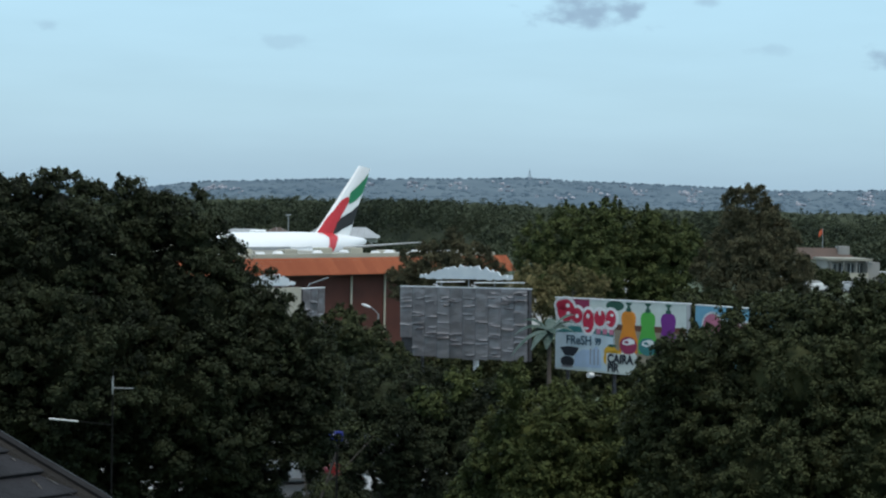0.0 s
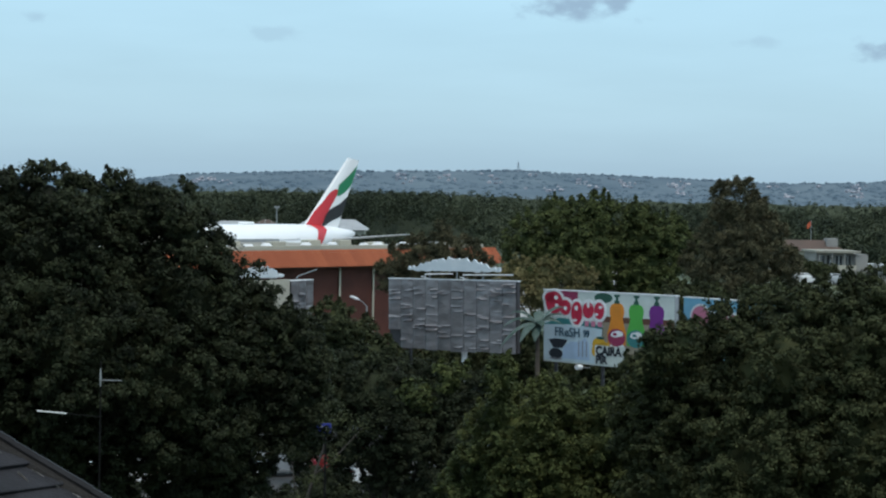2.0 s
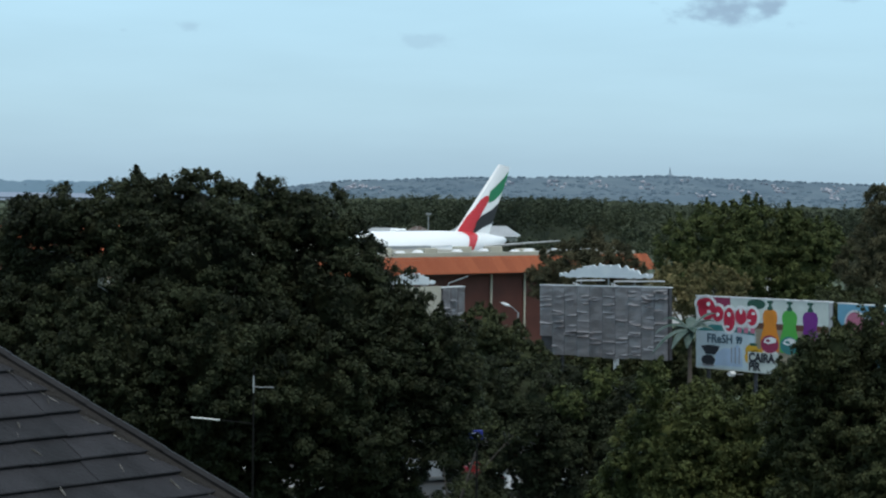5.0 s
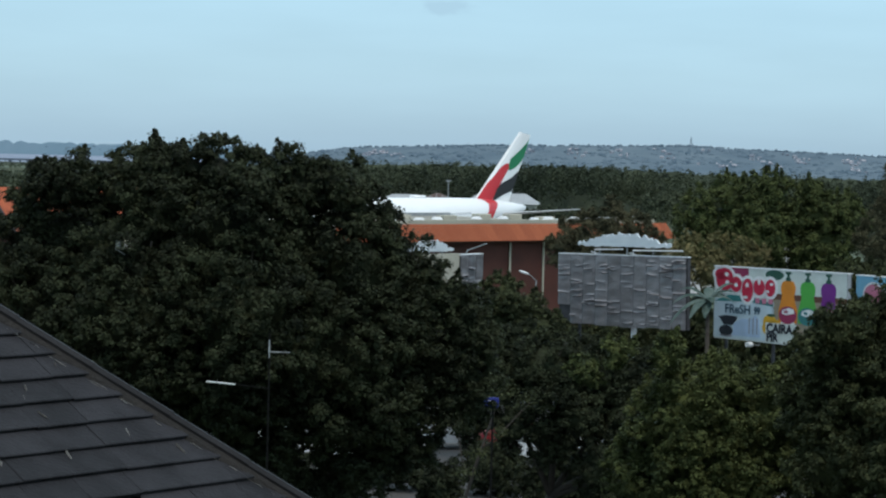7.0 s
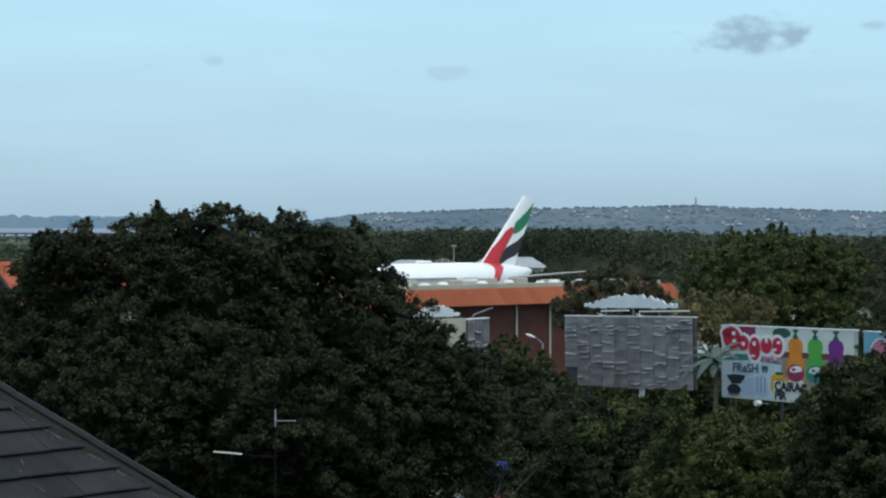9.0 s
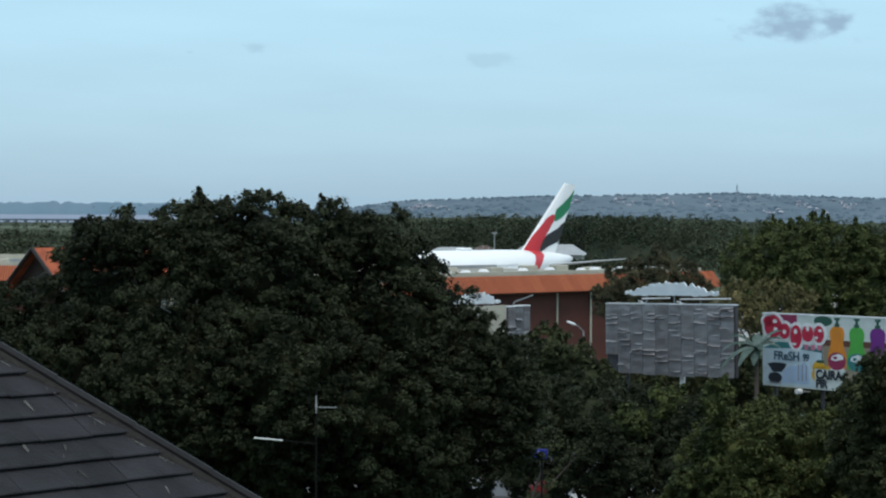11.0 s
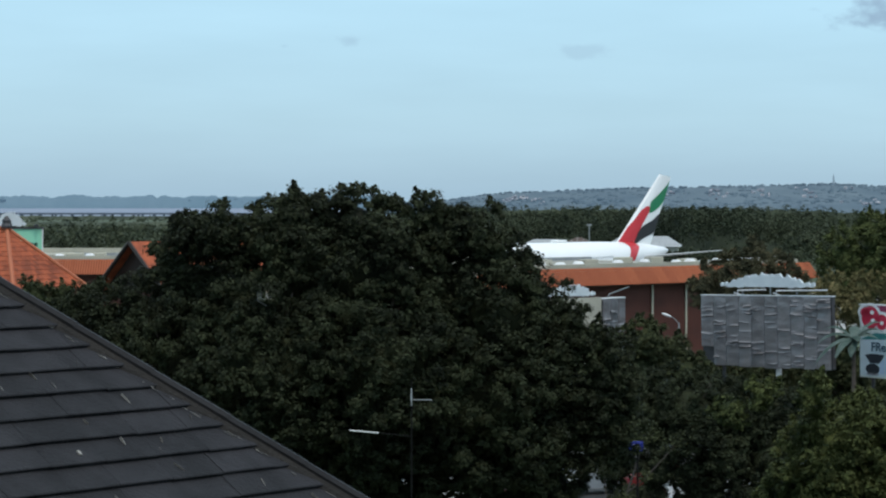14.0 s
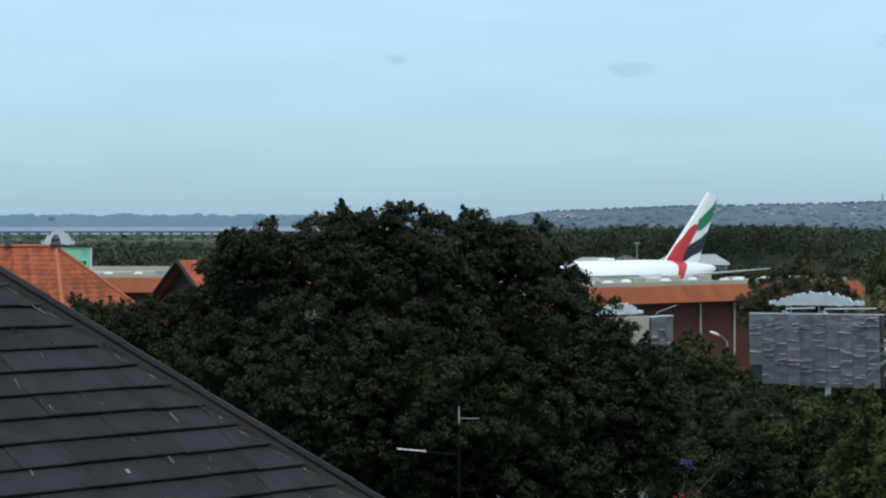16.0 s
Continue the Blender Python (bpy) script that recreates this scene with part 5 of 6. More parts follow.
def flood_light():
    t = thing("flood_light", "white floodlight on a thin dark pole among the leaves", "lamp", Matrix.Translation((-9.99, 48.5, 0)))
    part("pole", tubed([(0, 0.12, 0), (0, 0.12, 12.42)], 0.016, 8), RUBBER, t)
    tilt = Matrix.Translation((0, 0, 12.51)) @ Matrix.Rotation(radians(12), 4, "Y") @ Matrix.Rotation(radians(-25), 4, "X")
    bm = bmesh.new()
    box(bm, -0.15, -0.06, -0.1, 0.15, 0.08, 0.1, tilt, bevel=0.02)
    part("housing", bm, PARAPET, t)
    bm = bmesh.new()
    box(bm, -0.12, -0.068, -0.085, 0.12, -0.062, 0.04, tilt)
    part("glass", bm, GREY, t)
    part("bracket", tubed([(-0.17, 0.02, 12.6), (-0.2, 0.06, 12.42), (0, 0.1, 12.3)], 0.014, 6), GREY, t)


flood_light()


def blue_sign():
    t = thing("road_sign", "blue road sign on a dark post under the trees", "sign", Matrix.Translation((-3.4, 69.0, 0)))
    part("post", tubed([(0.26, 0.1, 0), (0.26, 0.1, 7.2)], 0.03, 8), RUBBER, t)
    part("panel", boxed(0.0, -0.03, 7.19, 0.43, 0.03, 7.48, bevel=0.02), paint("sign_blue", (0.014, 0.026, 0.24)), t)
    for z, w in ((7.37, 0.18), (7.3, 0.23)):
        part("text_bar", boxed(0.12, -0.04, z, 0.12 + w, -0.032, z + 0.03), C_WHITE, t)


blue_sign()


def car(x, y, yaw, colour, label, z=0.02, group="cars in the car park"):
    t = thing("car", label, "car", pose(x, y, z, 0, 0, yaw), group)
    bm = bmesh.new()
    side = [(-2.1, 0.35), (2.1, 0.35), (2.15, 0.75), (1.9, 0.95), (1.0, 1.02), (0.35, 1.5), (-1.2, 1.52), (-1.9, 1.0), (-2.15, 0.9)]
    a = [bm.verts.new((px_, -0.82 if z < 1.2 else -0.68, z)) for px_, z in side]
    b = [bm.verts.new((px_, 0.82 if z < 1.2 else 0.68, z)) for px_, z in side]
    bm.faces.new(a)
    bm.faces.new(b[::-1])
    for i in range(len(side)):
        j = (i + 1) % len(side)
        bm.faces.new((a[j], a[i], b[i], b[j]))
    bmesh.ops.recalc_face_normals(bm, faces=bm.faces)
    part("body", bm, colour, t)
    for s in (-1, 1):
        bm = bmesh.new()
        bm.faces.new([bm.verts.new(c) for c in ((0.85, s * 0.79, 1.03), (0.3, s * 0.71, 1.44), (-1.1, s * 0.71, 1.46), (-1.6, s * 0.79, 1.05))])
        part("side_window", bm, GLASS, t)
        for wx in (-1.3, 1.3):
            w = part("wheel", tubed([(wx, s * 0.72, 0.32), (wx, s * 0.86, 0.32)], 0.32, 14), RUBBER, t)
            part("rim", tubed([(wx, s * 0.86, 0.32), (wx, s * 0.875, 0.32)], 0.19, 10), GREY, w)
        part("headlight", boxed(2.02, s * 0.6 - 0.15, 0.68, 2.17, s * 0.6 + 0.15, 0.82), C_WHITE, t)
        part("tail_light", boxed(-2.17, s * 0.65 - 0.12, 0.75, -2.05, s * 0.65 + 0.12, 0.9), C_RED, t)
    for x0, x1, z0, z1 in ((0.98, 0.42, 1.06, 1.46), (-1.85, -1.28, 1.06, 1.48)):
        bm = bmesh.new()
        o = 0.02 if x0 > 0 else -0.02
        bm.faces.new([bm.verts.new(c) for c in ((x0 + o, -0.66, z0), (x0 + o, 0.66, z0), (x1 + o, 0.58, z1), (x1 + o, -0.58, z1))])
        part("windscreen", bm, GLASS, t)


CAR_WHITE, CAR_SILVER, CAR_RED = paint("car_white", (0.75, 0.75, 0.75), 0.3), paint("car_silver", (0.4, 0.42, 0.44), 0.3), paint("car_red", (0.35, 0.03, 0.03), 0.3)
for i, (az, d, yaw, kind) in enumerate([(-7.6, 112, 20, 0), (-6.3, 113, 100, 0), (-5.5, 118, 18, 1), (-4.6, 112, 95, 0), (-3.7, 117, 25, 1), (-1.9, 117, 20, 2), (-1.0, 113, 20, 0), (0.2, 118, 15, 1), (1.8, 119, 20, 0), (-9.3, 121, 25, 1), (-5.9, 126, 12, 0), (4.4, 121, 20, 0), (6.6, 120, 18, 1)]):
    x, y = polar(az, d)
    car(x, y, yaw, (CAR_WHITE, CAR_SILVER, CAR_RED)[kind], ("white", "silver-grey", "dark red")[kind] + " parked car seen through the trees")


for x, y, kind, label in ((50.2, 317.5, CAR_WHITE, "white car parked before the white house"), (54.9, 316.9, CAR_SILVER, "grey car parked before the white house")):
    car(x, y, 8, kind, label, 2.2, "cars at the white house")


# ---- trees ----
MAIN = [(-9.9, 51.04, 12.92, 1.76), (-11.8, 51.21, 12.35, 1.65), (-8.2, 50.85, 12.8, 1.8), (-6.84, 52.35, 12.33, 1.77), (-13.45, 50.4, 11.2, 1.6), (-5.47, 51.41, 11.89, 1.61),
        (-4.28, 52.02, 10.86, 1.44), (-10.19, 49.77, 10.71, 2.31), (-7.76, 50.0, 10.72, 2.31), (-5.8, 51.07, 9.93, 2.16), (-12.25, 50.02, 10.67, 1.73)]
MAIN += [(-3.66, 52.07, 9.87, 1.25), (-14.5, 50.11, 11.8, 0.75), (-4.8, 52.28, 12.54, 0.76), (-9.15, 50.88, 9.0, 2.15), (-6.38, 51.71, 8.95, 1.45), (-12.4, 50.84, 12.4, 0.75)]
MAIN += [(-11.95, 50.28, 13.68, 0.62), (-11.29, 50.25, 13.62, 0.78), (-10.59, 50.5, 13.48, 0.72), (-9.75, 50.35, 13.82, 0.68), (-9.13, 50.79, 13.98, 0.8), (-8.37, 50.71, 13.98, 0.84), (-7.61, 51.04, 13.60, 0.84), (-6.84, 51.35, 13.74, 0.84), (-6.09, 51.34, 13.77, 0.74), (-3.83, 51.36, 11.88, 0.45), (-3.55, 51.38, 11.37, 0.50), (-5.4, 51.32, 13.26, 0.64)]
MAIN += [(-2.95, 51.5, 11.0, 0.55), (-2.8, 51.55, 10.3, 0.6), (-2.8, 51.6, 9.6, 0.65)]
MAIN += [(-3.3, 51.4, 11.35, 0.5), (-3.05, 51.5, 10.75, 0.6), (-2.95, 51.6, 10.0, 0.7), (-3.1, 51.8, 9.2, 0.8)]
MAIN += [(-7.6, 51, 7.7, 1.2), (-5.5, 51.5, 7.5, 0.9), (-9.6, 51, 7.5, 1.3), (-4.3, 51.8, 8.3, 0.9), (-6.6, 51.2, 6.7, 0.8)]
MAIN += [(-9.0, 53.2, 11.5, 2.6), (-6.2, 53.6, 10.5, 2.2), (-12.2, 53.0, 10.8, 2.3), (-12.8, 50.6, 8.3, 2.2)]
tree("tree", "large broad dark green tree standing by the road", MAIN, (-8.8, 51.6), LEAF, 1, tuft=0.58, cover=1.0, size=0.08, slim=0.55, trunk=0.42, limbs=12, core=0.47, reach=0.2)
TA = [(-3.6, 84.2, 6.6, 1.5), (-1.9, 84.0, 6.7, 1.7), (-0.2, 84.9, 6.6, 1.6), (1.3, 85.4, 6.5, 1.4), (-4.9, 84.4, 6.4, 1.2), (-2.7, 84.9, 7.5, 1.1), (-0.9, 85.0, 7.5, 1.0), (0.9, 84.2, 5.2, 1.4), (-0.6, 83.6, 5.3, 1.0), (-6.23, 78.76, 5.9, 0.8), (-3.0, 83.4, 5.0, 0.9), (2.2, 84.8, 4.4, 1.6), (-4.6, 84.2, 5.0, 0.9), (-1.7, 84.0, 4.6, 1.0), (0.4, 84.0, 3.6, 1.6), (2.4, 84.6, 3.0, 1.6), (-6.9, 80.5, 4.6, 0.7), (-8.3, 80.2, 5.6, 0.9), (-3.9, 82.5, 3.6, 0.7)]
tree("tree", "dense dark tree below the silver billboard", TA, (-1.5, 85.2), LEAF, 2, tuft=0.75, size=0.12, trunk=0.24, reach=0.35, bark=BARK_D)
TB = [(2.75, 65.94, 7.31, 1.9), (4.37, 66.25, 6.83, 2.07), (1.84, 66.77, 6.24, 1.76), (3.39, 66.51, 7.95, 0.95), (2.26, 65.96, 8.0, 0.85), (5.32, 66.28, 7.32, 1.59), (4.65, 66.13, 8.1, 0.85), (3.41, 65.9, 5.74, 2.37), (1.82, 64.98, 9.27, 0.50), (0.50, 65.00, 9.14, 0.45), (-0.42, 65.00, 8.72, 0.50)]
tree("tree", "young tree with fresh green leaf tufts", TB, (3.4, 66.6), LEAF_B, 3, tuft=0.6, size=0.1, slim=0.55, trunk=0.22, reach=0.4)
TC = [(8.86, 60.33, 9.48, 2.34), (7.21, 61.06, 9.1, 1.92), (10.6, 60.45, 10.09, 2.21), (12.33, 60.32, 9.54, 2.51), (6.04, 60.99, 8.5, 1.47), (5.75, 61.22, 9.5, 0.96), (9.99, 60.46, 11.38, 0.88), (11.15, 60.45, 11.48, 1.03),
      (8.03, 60.85, 10.65, 0.95), (7.07, 61.38, 10.25, 0.8), (8.25, 59.82, 7.5, 2.61), (11.08, 59.65, 7.86, 2.77), (6.48, 60.64, 6.79, 1.76), (12.81, 60.02, 11.02, 1.33), (9.14, 60.49, 10.93, 0.88), (8.75, 60.6, 11.05, 0.75), (7.6, 60.8, 10.75, 0.75)]
TC += [(5.70, 59.72, 10.36, 0.60), (5.15, 59.77, 9.71, 0.50), (6.19, 59.67, 10.56, 0.60)]
TC += [(9.5, 62.5, 8.5, 2.6), (12.5, 62.3, 8.5, 2.6)]
tree("tree", "large spreading green tree hiding part of the billboards", TC, (9.4, 61.2), LEAF_E, 4, tuft=0.66, size=0.095, slim=0.55, trunk=0.36, limbs=10, reach=0.42)
TE_ = [(5.37, 99.85, 4.6, 1.44), (3.99, 100.92, 4.2, 1.6), (7.3, 99.72, 4.4, 1.6), (2.05, 100.98, 4.3, 1.45), (4.5, 100.3, 2.8, 2.0)]
tree("tree", "small tree in front of the printed billboard", TE_, (4.6, 100.6), LEAF_E, 5, tuft=0.7, size=0.14, trunk=0.2, reach=0.4)
TCON = [(22.29, 178.59, 12.9, 1.53), (24.20, 178.88, 13.1, 1.36), (21.86, 178.69, 10.76, 1.87), (24.82, 178.62, 11.0, 1.87), (23.36, 178.42, 9.52, 2.93), (20.67, 178.83, 9.02, 1.84), (26.05, 177.94, 9.17, 1.84), (22.74, 178.52, 6.5, 3.30), (25.43, 178.05, 6.58, 2.57), (21.94, 178.65, 14.41, 0.95), (23.28, 178.43, 14.66, 0.81)]
tree("tree", "tall feathery brownish-green casuarina tree", TCON, (23.6, 178.8), LEAF_C, 6, tuft=1.05, cover=0.95, size=0.42, trunk=0.32, slim=0.16, loose=1.3, core=0.4, reach=0.35)
TBIG = [(8.31, 199.82, 9.57, 2.4), (11.18, 200.18, 10.57, 2.64), (14.01, 199.5, 11.11, 2.64), (17.4, 199.83, 10.2, 2.65), (20.2, 198.96, 9.8, 2.4), (13.06, 198.76, 8.24, 3.82), (17.88, 199.19, 7.36, 3.36), (8.83, 199.8, 7.18, 2.64), (13.5, 199.53, 12.78, 1.06), (10.19, 200.13, 12.23, 1.2), (17.31, 199.24, 12.13, 1.2)]
tree("tree", "wide bright green tree behind the billboards", TBIG, (13.5, 200.5), LEAF_B, 7, tuft=1.5, size=0.26, trunk=0.35, reach=0.8)
TSM = [(0.45, 150.0, 10.33, 1.37), (-1.34, 150.49, 9.74, 1.44), (1.9, 150.29, 9.81, 1.37), (-2.4, 149.98, 8.84, 1.26), (3.0, 149.97, 8.93, 1.08), (0.12, 150.0, 8.88, 2.16), (0.43, 150.0, 11.34, 0.65)]
tree("tree", "thin feathery tree in front of the airport building", TSM, (0.3, 150.2), LEAF_C, 8, tuft=0.8, cover=1.1, size=0.32, trunk=0.2, slim=0.16, loose=1.3, core=0.4, reach=0.4)
TY = [(5.13, 139.9, 9.35, 0.74), (6.66, 140.24, 9.53, 0.74), (8.15, 139.75, 9.34, 0.74), (9.15, 139.69, 9.09, 0.6), (4.3, 139.93, 9.16, 0.54), (6.5, 140, 8.2, 1.2), (8.3, 140, 8.0, 1.1), (4.8, 140, 8.2, 1.0)]
tree("tree", "yellowish shrub-like tree behind the billboards", TY, (6.6, 140.3), LEAF_D, 9, tuft=0.6, size=0.2, trunk=0.15, loose=0.9, slim=0.35, reach=0.6)
TP = [(5.40, 133.89, 6.00, 1.00), (5.81, 133.87, 4.73, 1.30), (4.94, 133.91, 4.71, 1.30), (5.96, 133.86, 6.98, 0.60)]
tree("tree", "dark green shrub behind the palm", TP, (5.44, 134.19), LEAF_E, 14, tuft=0.8, size=0.18, trunk=0.12)
TL = [(-28.88, 93.65, 10.53, 0.71), (-28.25, 94.36, 10.15, 0.83), (-27.11, 94.17, 9.93, 0.94), (-29.54, 93.44, 9.83, 0.94), (-27.67, 94.01, 10.63, 0.42), (-28.3, 94, 8.6, 1.6), (-26.4, 94.2, 8.6, 1.5)]
tree("tree", "bushy tree in front of the clay roof", TL, (-28, 94.2), LEAF_E, 10, tuft=0.7, size=0.13, trunk=0.18, reach=0.5)
TM = [(-4.74, 111.9, 7.6, 1.3), (-3.67, 112.44, 6.9, 1.25), (-4.98, 111.89, 6.18, 1.61), (-2.84, 111.97, 6.48, 1.07), (-4.2, 112, 4.6, 1.9), (-6.2, 112.2, 6.0, 1.5)]
tree("tree", "rounded green tree beside the street lamp", TM, (-4.2, 112.3), LEAF_E, 11, tuft=0.8, size=0.15, trunk=0.18, reach=0.4)
for i, (x, y, z, r) in enumerate([(-24, 100, 6.0, 2.5), (-20.5, 101, 6.2, 2.6), (-17, 102, 6.0, 2.6)]):
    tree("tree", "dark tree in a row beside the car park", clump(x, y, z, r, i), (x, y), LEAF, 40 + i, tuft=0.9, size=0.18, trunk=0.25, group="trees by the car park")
for i, (x, y, z, r) in enumerate([(31, 176, 3.3, 3.2), (36, 178, 3.2, 3.0), (31, 160, 3.8, 2.8), (26, 150, 5.4, 3.0), (22, 148, 5.8, 2.8), (36, 165, 3.6, 3.0), (17, 158, 5.6, 3.2)]):
    tree("tree", "dark green tree standing beyond the billboards", clump(x, y, z, r, 20 + i), (x, y), LEAF_E, 50 + i, tuft=1.2, size=0.24, trunk=0.3, reach=0.6, group="trees beyond the billboards")
for i, (x, y, z, r) in enumerate([(51.7, 321.3, 3.9, 1.6), (54.2, 321.0, 3.7, 1.6)]):
    tree("tree", "small dark green tree before the white house", clump(x, y, z, r, 30 + i), (x, y), LEAF_E, 36 + i, tuft=0.9, size=0.3, trunk=0.1, limbs=3, group="trees at the white house")
for i in range(12):
    x, y, z = -11 + 2.7 * i, 137.5 + 0.8 * (i % 3), 3.0 + 0.5 * ((i * 7) % 3)
    tree("shrub", "dense dark green shrub behind the billboards", clump(x, y, z, 2.3, 60 + i), (x, y), LEAF_E, 70 + i, tuft=1.1, size=0.22, trunk=0.12, limbs=3, group="shrubs behind the billboards")
for i, (az, d, r) in enumerate([(-8.8, 98, 1.3), (-7.5, 101, 1.3), (-6.0, 99, 1.1), (-4.8, 102, 1.4), (-3.9, 97, 1.2), (-2.4, 101, 1.5), (-1.4, 98, 1.4), (-0.5, 98, 1.6), (0.8, 97, 1.6), (2.2, 98, 1.6), (3.6, 99, 1.5)]):
    x, y = polar(az, d)
    tree("shrub", "low dark bush at the edge of the car park", clump(x, y, r * 0.7, r, 80 + i), (x, y), LEAF, 90 + i, tuft=0.6, size=0.13, trunk=0.06, limbs=2, group="bushes by the car park")


def slim_tree():
    t = thing("tree", "slender leaning tree with a bare pale forked trunk", "tree", Matrix.Translation((-4.9, 71.8, 0)))
    part("trunk", tubed([(0, 0, -0.1), (0.55, 0.05, 2.6), (0.9, 0.1, 4.2), (1.25, 0.12, 5.4), (1.6, 0.5, 6.5), (1.75, 0.6, 7.1)], [0.1, 0.07, 0.055, 0.045, 0.03, 0.015], 9), BARK_D, t, smooth=True)
    part("limb", tubed([(1.32, 0.15, 5.6), (1.8, 0.4, 5.95), (2.2, 0.6, 6.4), (2.75, 0.8, 7.0)], [0.035, 0.028, 0.02, 0.01], 8), BARK_D, t, smooth=True)
    part("limb", tubed([(1.0, 0.1, 4.6), (0.7, 0.2, 5.3), (0.6, 0.3, 6.0)], [0.03, 0.022, 0.01], 7), BARK_D, t, smooth=True)
    rs = np.random.RandomState(77)
    pts = np.array([(1.7, 0.6, 7.2), (1.5, 0.5, 6.9), (2.8, 0.8, 7.1), (2.5, 0.8, 6.9), (0.6, 0.3, 6.2), (2.0, 0.7, 7.3), (1.2, -0.3, 5.5), (1.9, -0.1, 6.1), (0.9, -0.3, 4.9)])
    crown = new("crown", quads("crown", leaves(rs, pts, np.array([0.5, 0.4, 0.5, 0.4, 0.3, 0.45, 0.35, 0.35, 0.35]), 130, 0.1, 0.5, 0.75, 1.0), LEAF_E, 3))
    crown.parent = t


slim_tree()


def palm():
    t = thing("palm", "bluish-green fan palm with long drooping fronds", "palm", Matrix.Translation((5.45, 121.6, 0)))
    part("trunk", tubed([(0, 0, 0), (0.03, 0, 3.5), (-0.02, 0, 7.5)], [0.17, 0.13, 0.1], 10), BARK_D, t, smooth=True)
    for az, el, ln in ((15, 1.2, 2.5), (165, 1.05, 2.3), (188, 0.75, 2.3), (205, 0.35, 2.3), (-8, 0.8, 1.7), (10, 1.0, 2.2), (-80, 0.8, 1.3), (85, 1.1, 2.1), (120, 0.7, 2.0), (-125, 0.4, 1.8), (50, 0.9, 1.9), (-100, 0.2, 1.2)):
        az = radians(az)
        bm = bmesh.new()
        prev = None
        for i in range(9):
            s = i / 8
            r_ = ln * s
            c = Vector((math.cos(az) * r_ * math.cos(el * 0.8), math.sin(az) * r_ * math.cos(el * 0.8), 7.5 + ln * (math.sin(el) * s - (0.42 + 0.5 * math.cos(el)) * s * s)))
            wd = 0.25 * math.sin(math.pi * min(0.12 + s * 0.86, 1)) + 0.02
            side = Vector((-math.sin(az), math.cos(az), 0)) * wd
            cur = [bm.verts.new(c - side - Vector((0, 0, wd * 0.4))), bm.verts.new(c), bm.verts.new(c + side - Vector((0, 0, wd * 0.4)))]
            if prev:
                bm.faces.new((prev[0], prev[1], cur[1], cur[0]))
                bm.faces.new((prev[1], prev[2], cur[2], cur[1]))
            prev = cur
        part("frond", bm, PALM, t)


palm()


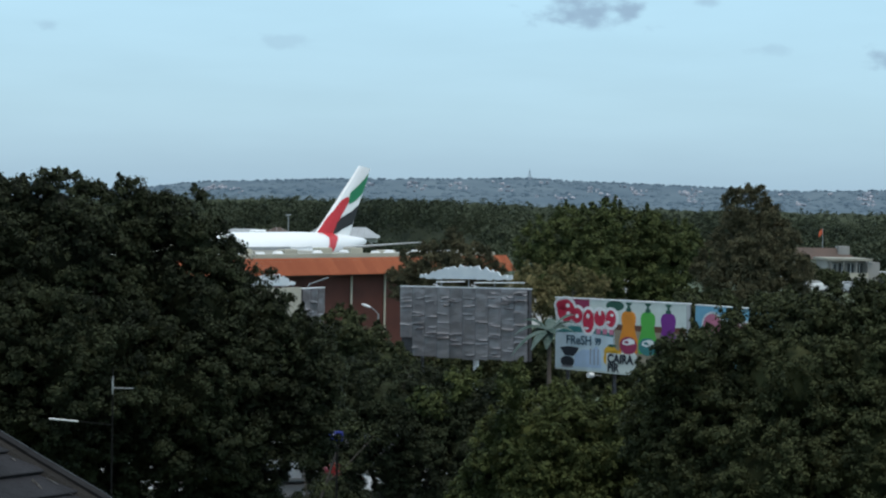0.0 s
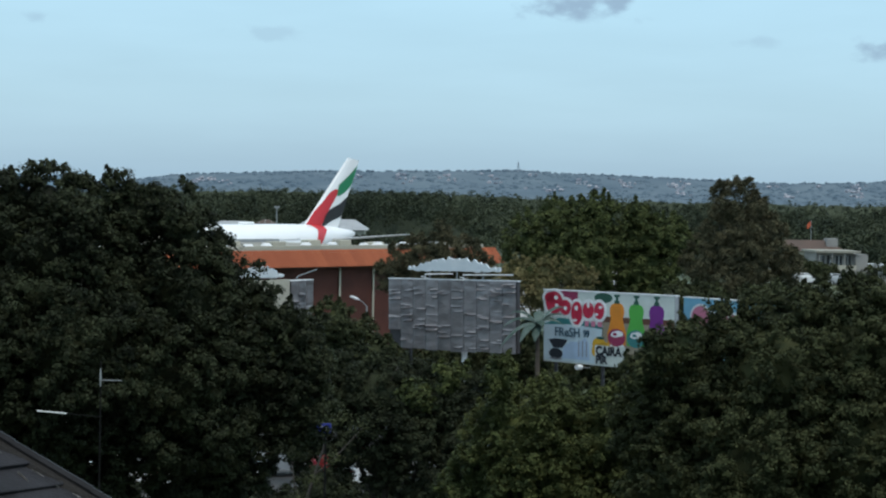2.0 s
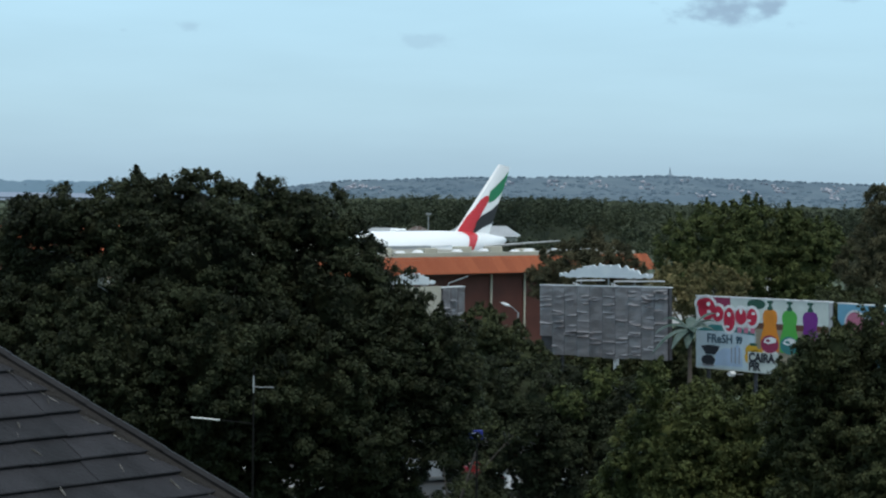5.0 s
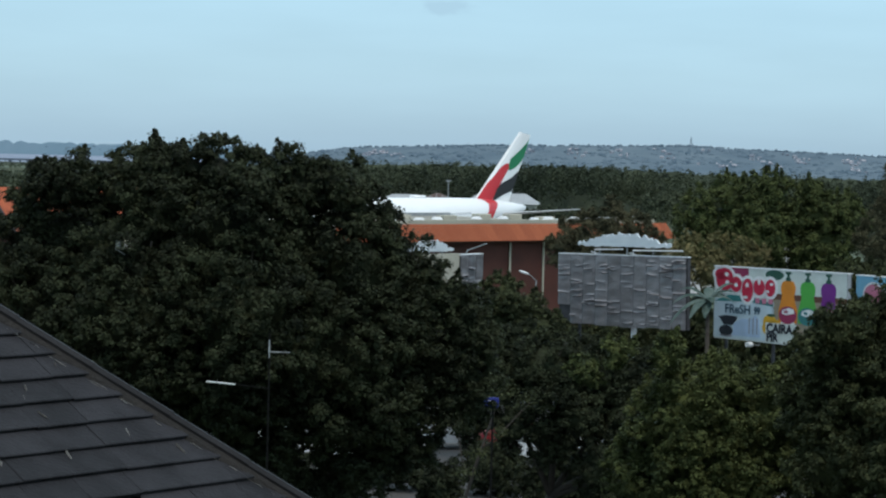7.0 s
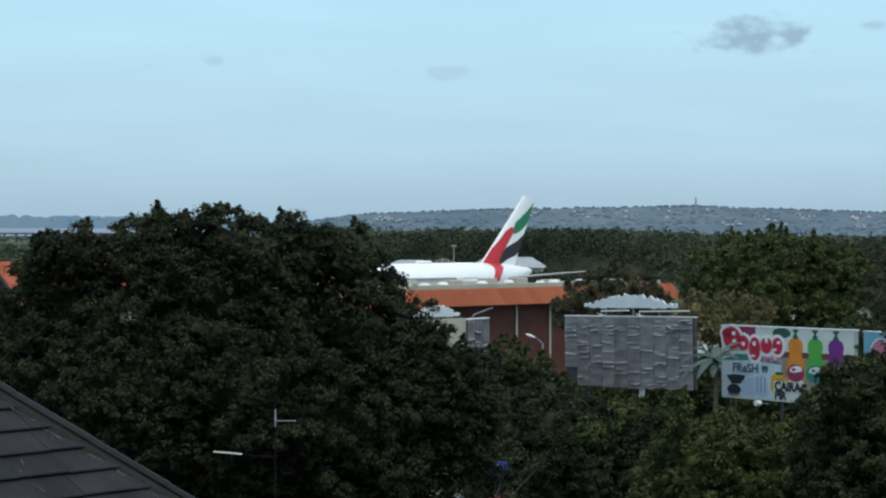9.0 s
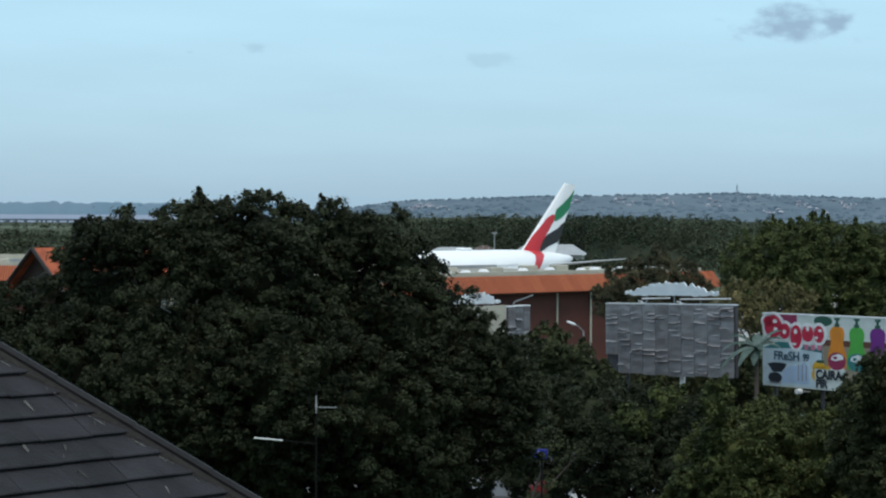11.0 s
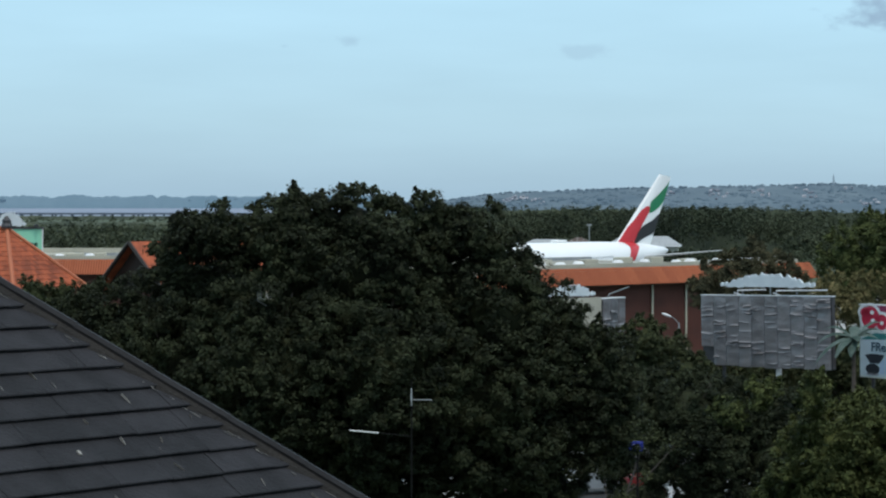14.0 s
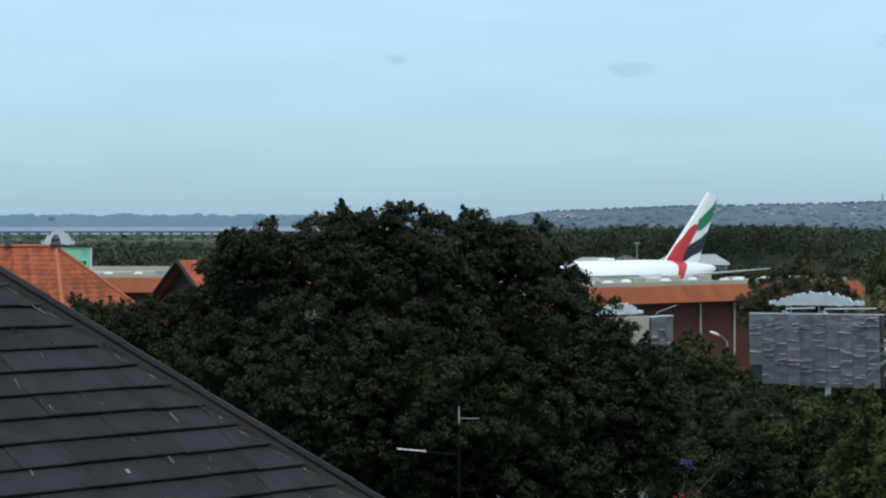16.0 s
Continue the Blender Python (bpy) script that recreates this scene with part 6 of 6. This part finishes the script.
# ---- the near shingle roof ----
def near_roof():
    A = Vector((-2.5574, 10.6986, 13.5294))
    az, pitch, hh, ex = radians(33.66), radians(37.11), 0.628, 0.15273
    e = Vector((math.sin(az), math.cos(az), 0))
    nh = Vector((math.cos(az), -math.sin(az), 0))
    up = -nh * math.cos(pitch) + Vector((0, 0, math.sin(pitch)))
    nrm = e.cross(up)
    if nrm.z < 0:
        nrm = -nrm
    down = -up
    hip = e * hh + down
    t = thing("house", "neighbouring house with a dark grey shingled hip roof", "house")
    first, last_, Lb = -13, 20, 3.4

    def at(i):
        return A + hip * ((i - 6) * ex - 0.0085)

    # roof deck, far slope and walls below
    top, bot = at(first - 1), at(last_)
    bm = bmesh.new()
    lift = nrm * -0.03
    top_end, bot_end = top - e * Lb, bot - e * (Lb + hh * ex * (last_ - first + 1))
    bm.faces.new([bm.verts.new(p) for p in (top + lift, bot + lift, bot_end + lift, top_end + lift)])
    part("roof_deck", bm, SHINGLE_EDGE, t)
    bm = bmesh.new()
    back = top + Vector((0, 0, 0)) - nh * 3.0
    corner = bot - nh * 5.6
    bm.faces.new([bm.verts.new(p + lift) for p in (top, back + Vector((0, 0, 0)), Vector((corner.x, corner.y, bot.z)), bot)])
    bm.faces.new([bm.verts.new(p + lift) for p in (top, top_end, top_end - nh * 3.0, back)])
    part("far_slope", bm, SHINGLE, t)
    bm = bmesh.new()
    w0, w1 = bot - nh * 0.4 - e * 0.3, bot_end - nh * 0.4
    pts = [w0, w1, w1 - nh * 4.5, w0 - nh * 4.5]
    lo = [bm.verts.new((p.x, p.y, 0)) for p in pts]
    hi = [bm.verts.new((p.x, p.y, bot.z - 0.1)) for p in pts]
    for i in range(4):
        bm.faces.new((lo[i], lo[(i + 1) % 4], hi[(i + 1) % 4], hi[i]))
    part("wall", bm, PARAPET, t)
    # hip: mortar bed, then overlapping cap pieces
    hl = hip.normalized()
    out = e - hl * e.dot(hl)
    out.normalize()
    prof_m = [(-0.03, 0.0), (0.0, 0.02), (0.05, 0.03), (0.05, -0.05)]
    bm = bmesh.new()
    k = 60
    rings = []
    for i in range(k + 1):
        p = at(first - 1 + (last_ - first + 1) * i / k)
        j = 0.008 * noise.noise(Vector((i * 0.7, 3, 1)))
        rings.append([bm.verts.new(p + out * (a + j) + nrm * b) for a, b in prof_m])
    for r0, r1 in zip(rings, rings[1:]):
        for c in range(3):
            bm.faces.new((r0[c], r0[c + 1], r1[c + 1], r1[c]))
    part("mortar_bed", bm, MORTAR, t, "brown weathered mortar")
    length = (at(last_) - at(first - 1)).length
    cap_l = 0.42
    n_c = int(length / cap_l)
    cap = None
    basis = Matrix((hl, out, hl.cross(out))).transposed().to_4x4()
    sgn = 1 if hl.cross(out).dot(nrm) > 0 else -1
    for i in range(n_c):
        if cap is None:
            bm = bmesh.new()
            prof = [(0.026, 0.012), (0.032, 0.036), (0.055, 0.046), (0.085, 0.034), (0.1, 0.0), (0.1, -0.06), (0.07, -0.02)]
            r0 = [bm.verts.new((0, a, sgn * b)) for a, b in prof]
            r1 = [bm.verts.new((cap_l * 1.02, a, sgn * (b + 0.004))) for a, b in prof]
            for c in range(len(prof) - 1):
                bm.faces.new((r0[c], r0[c + 1], r1[c + 1], r1[c]))
            bm.faces.new(r1)
            bm.faces.new(r0[::-1])
            bmesh.ops.recalc_face_normals(bm, faces=bm.faces)
            cap = part("hip_cap", bm, CAP, t, "grey hip cap")
            o = cap
        else:
            o = new("hip_cap", cap.data)
            o.parent = t
        o.matrix_basis = Matrix.Translation(at(first - 1) + hl * cap_l * i) @ basis
    # shingles, course by course, from the hip outwards
    rs = random.Random(6)
    wS, lS, th = 0.305, ex * 1.2, 0.02
    frame_s = Matrix((-e, down, nrm)).transposed().to_4x4()

    def slab(u0, u1, cut):
        bm = bmesh.new()
        b = 0.003
        c = [(u0, -lS, -0.004), (u1, -lS, -0.004), (u1, 0, -0.004), (u0, 0, -0.004), (u0 + cut, -lS, 0.0), (u1, -lS, 0.0), (u1, -b * 2, th), (u0, -b * 2, th), (u1, 0, th - b), (u0, 0, th - b)]
        c[0] = (u0 + cut, -lS, -0.004)
        v = [bm.verts.new(p) for p in c]
        for f in ((4, 5, 6, 7), (7, 6, 8, 9), (9, 8, 2, 3), (4, 7, 9, 3, 0), (5, 1, 2, 8, 6)):
            bm.faces.new([v[i] for i in f])
        bmesh.ops.recalc_face_normals(bm, faces=bm.faces)
        return bm

    proto = {}
    for i in range(first, last_ + 1):
        p = at(i)
        u = 0.0
        j = 0
        while u < Lb and (i <= 12 or j < 3):
            if j == 0:
                w = wS * (0.4, 0.75, 1.0)[i % 3]
                key = ("end", i % 3)
            else:
                w = wS
                key = ("slab",)
            if key not in proto:
                o = part("shingle", slab(0.0, w - 0.0014, hh * lS if j == 0 else 0.0), SHINGLE, t)
                proto[key] = o.data
            else:
                o = new("shingle", proto[key])
                o.parent = t
            tilt = Matrix.Rotation(rs.uniform(-0.006, 0.006), 4, "Z") @ Matrix.Rotation(rs.uniform(-0.004, 0.008), 4, "X")
            o.matrix_basis = Matrix.Translation(p - e * u + nrm * rs.uniform(0, 0.003) + down * rs.uniform(-0.002, 0.003)) @ frame_s @ tilt
            u += w
            j += 1
    # pale lichen and mortar crumbs at the course ends, and one loose chip
    for i in range(first, last_):
        for _ in range(3):
            s = rs.uniform(0.02, 0.95)
            p = at(i + s) + nrm * 0.018 - out * rs.uniform(0.022, 0.05)
            bm = bmesh.new()
            ln, wd = rs.uniform(0.012, 0.075), rs.uniform(0.0006, 0.0018)
            v = [p - hl * ln * 0.5, p - out * wd + hl * 0.1 * ln, p + hl * ln * 0.5, p + out * wd * 1.3]
            v = [bm.verts.new(x) for x in v] + [bm.verts.new(x - nrm * 0.003) for x in v]
            for f in ((0, 1, 2, 3), (0, 4, 5, 1), (1, 5, 6, 2), (2, 6, 7, 3), (3, 7, 4, 0)):
                bm.faces.new([v[c] for c in f])
            part("mortar_crumb", bm, LICHEN, t)
    for _ in range(130):
        i = rs.uniform(first + 1, 12)
        along = rs.random() < 0.45
        i = int(i) + (0.96 if along else rs.uniform(0.15, 0.9))
        p = at(i) - e * (0.08 + 2.4 * rs.random() ** 1.4) + nrm * 0.02
        d = (e if along else (down + e * rs.uniform(-0.5, 0.5))).normalized()
        c = d.cross(nrm).normalized()
        ln, wd = rs.uniform(0.01, 0.045), rs.uniform(0.0006, 0.0014)
        bm = bmesh.new()
        v = [p - d * ln, p - c * wd, p + d * ln * 0.7, p + c * wd]
        v = [bm.verts.new(x) for x in v] + [bm.verts.new(x - nrm * 0.012) for x in v]
        for f in ((0, 1, 2, 3), (0, 4, 5, 1), (1, 5, 6, 2), (2, 6, 7, 3), (3, 7, 4, 0)):
            bm.faces.new([v[k] for k in f])
        part("lichen_streak", bm, LICHEN, t)
    p = at(7.55) - e * 0.98 + nrm * 0.02
    bm = bmesh.new()
    box(bm, -0.009, -0.014, -0.004, 0.009, 0.014, 0.004, Matrix.Translation(p) @ frame_s, bevel=0.002)
    part("loose_chip", bm, LICHEN, t)


near_roof()
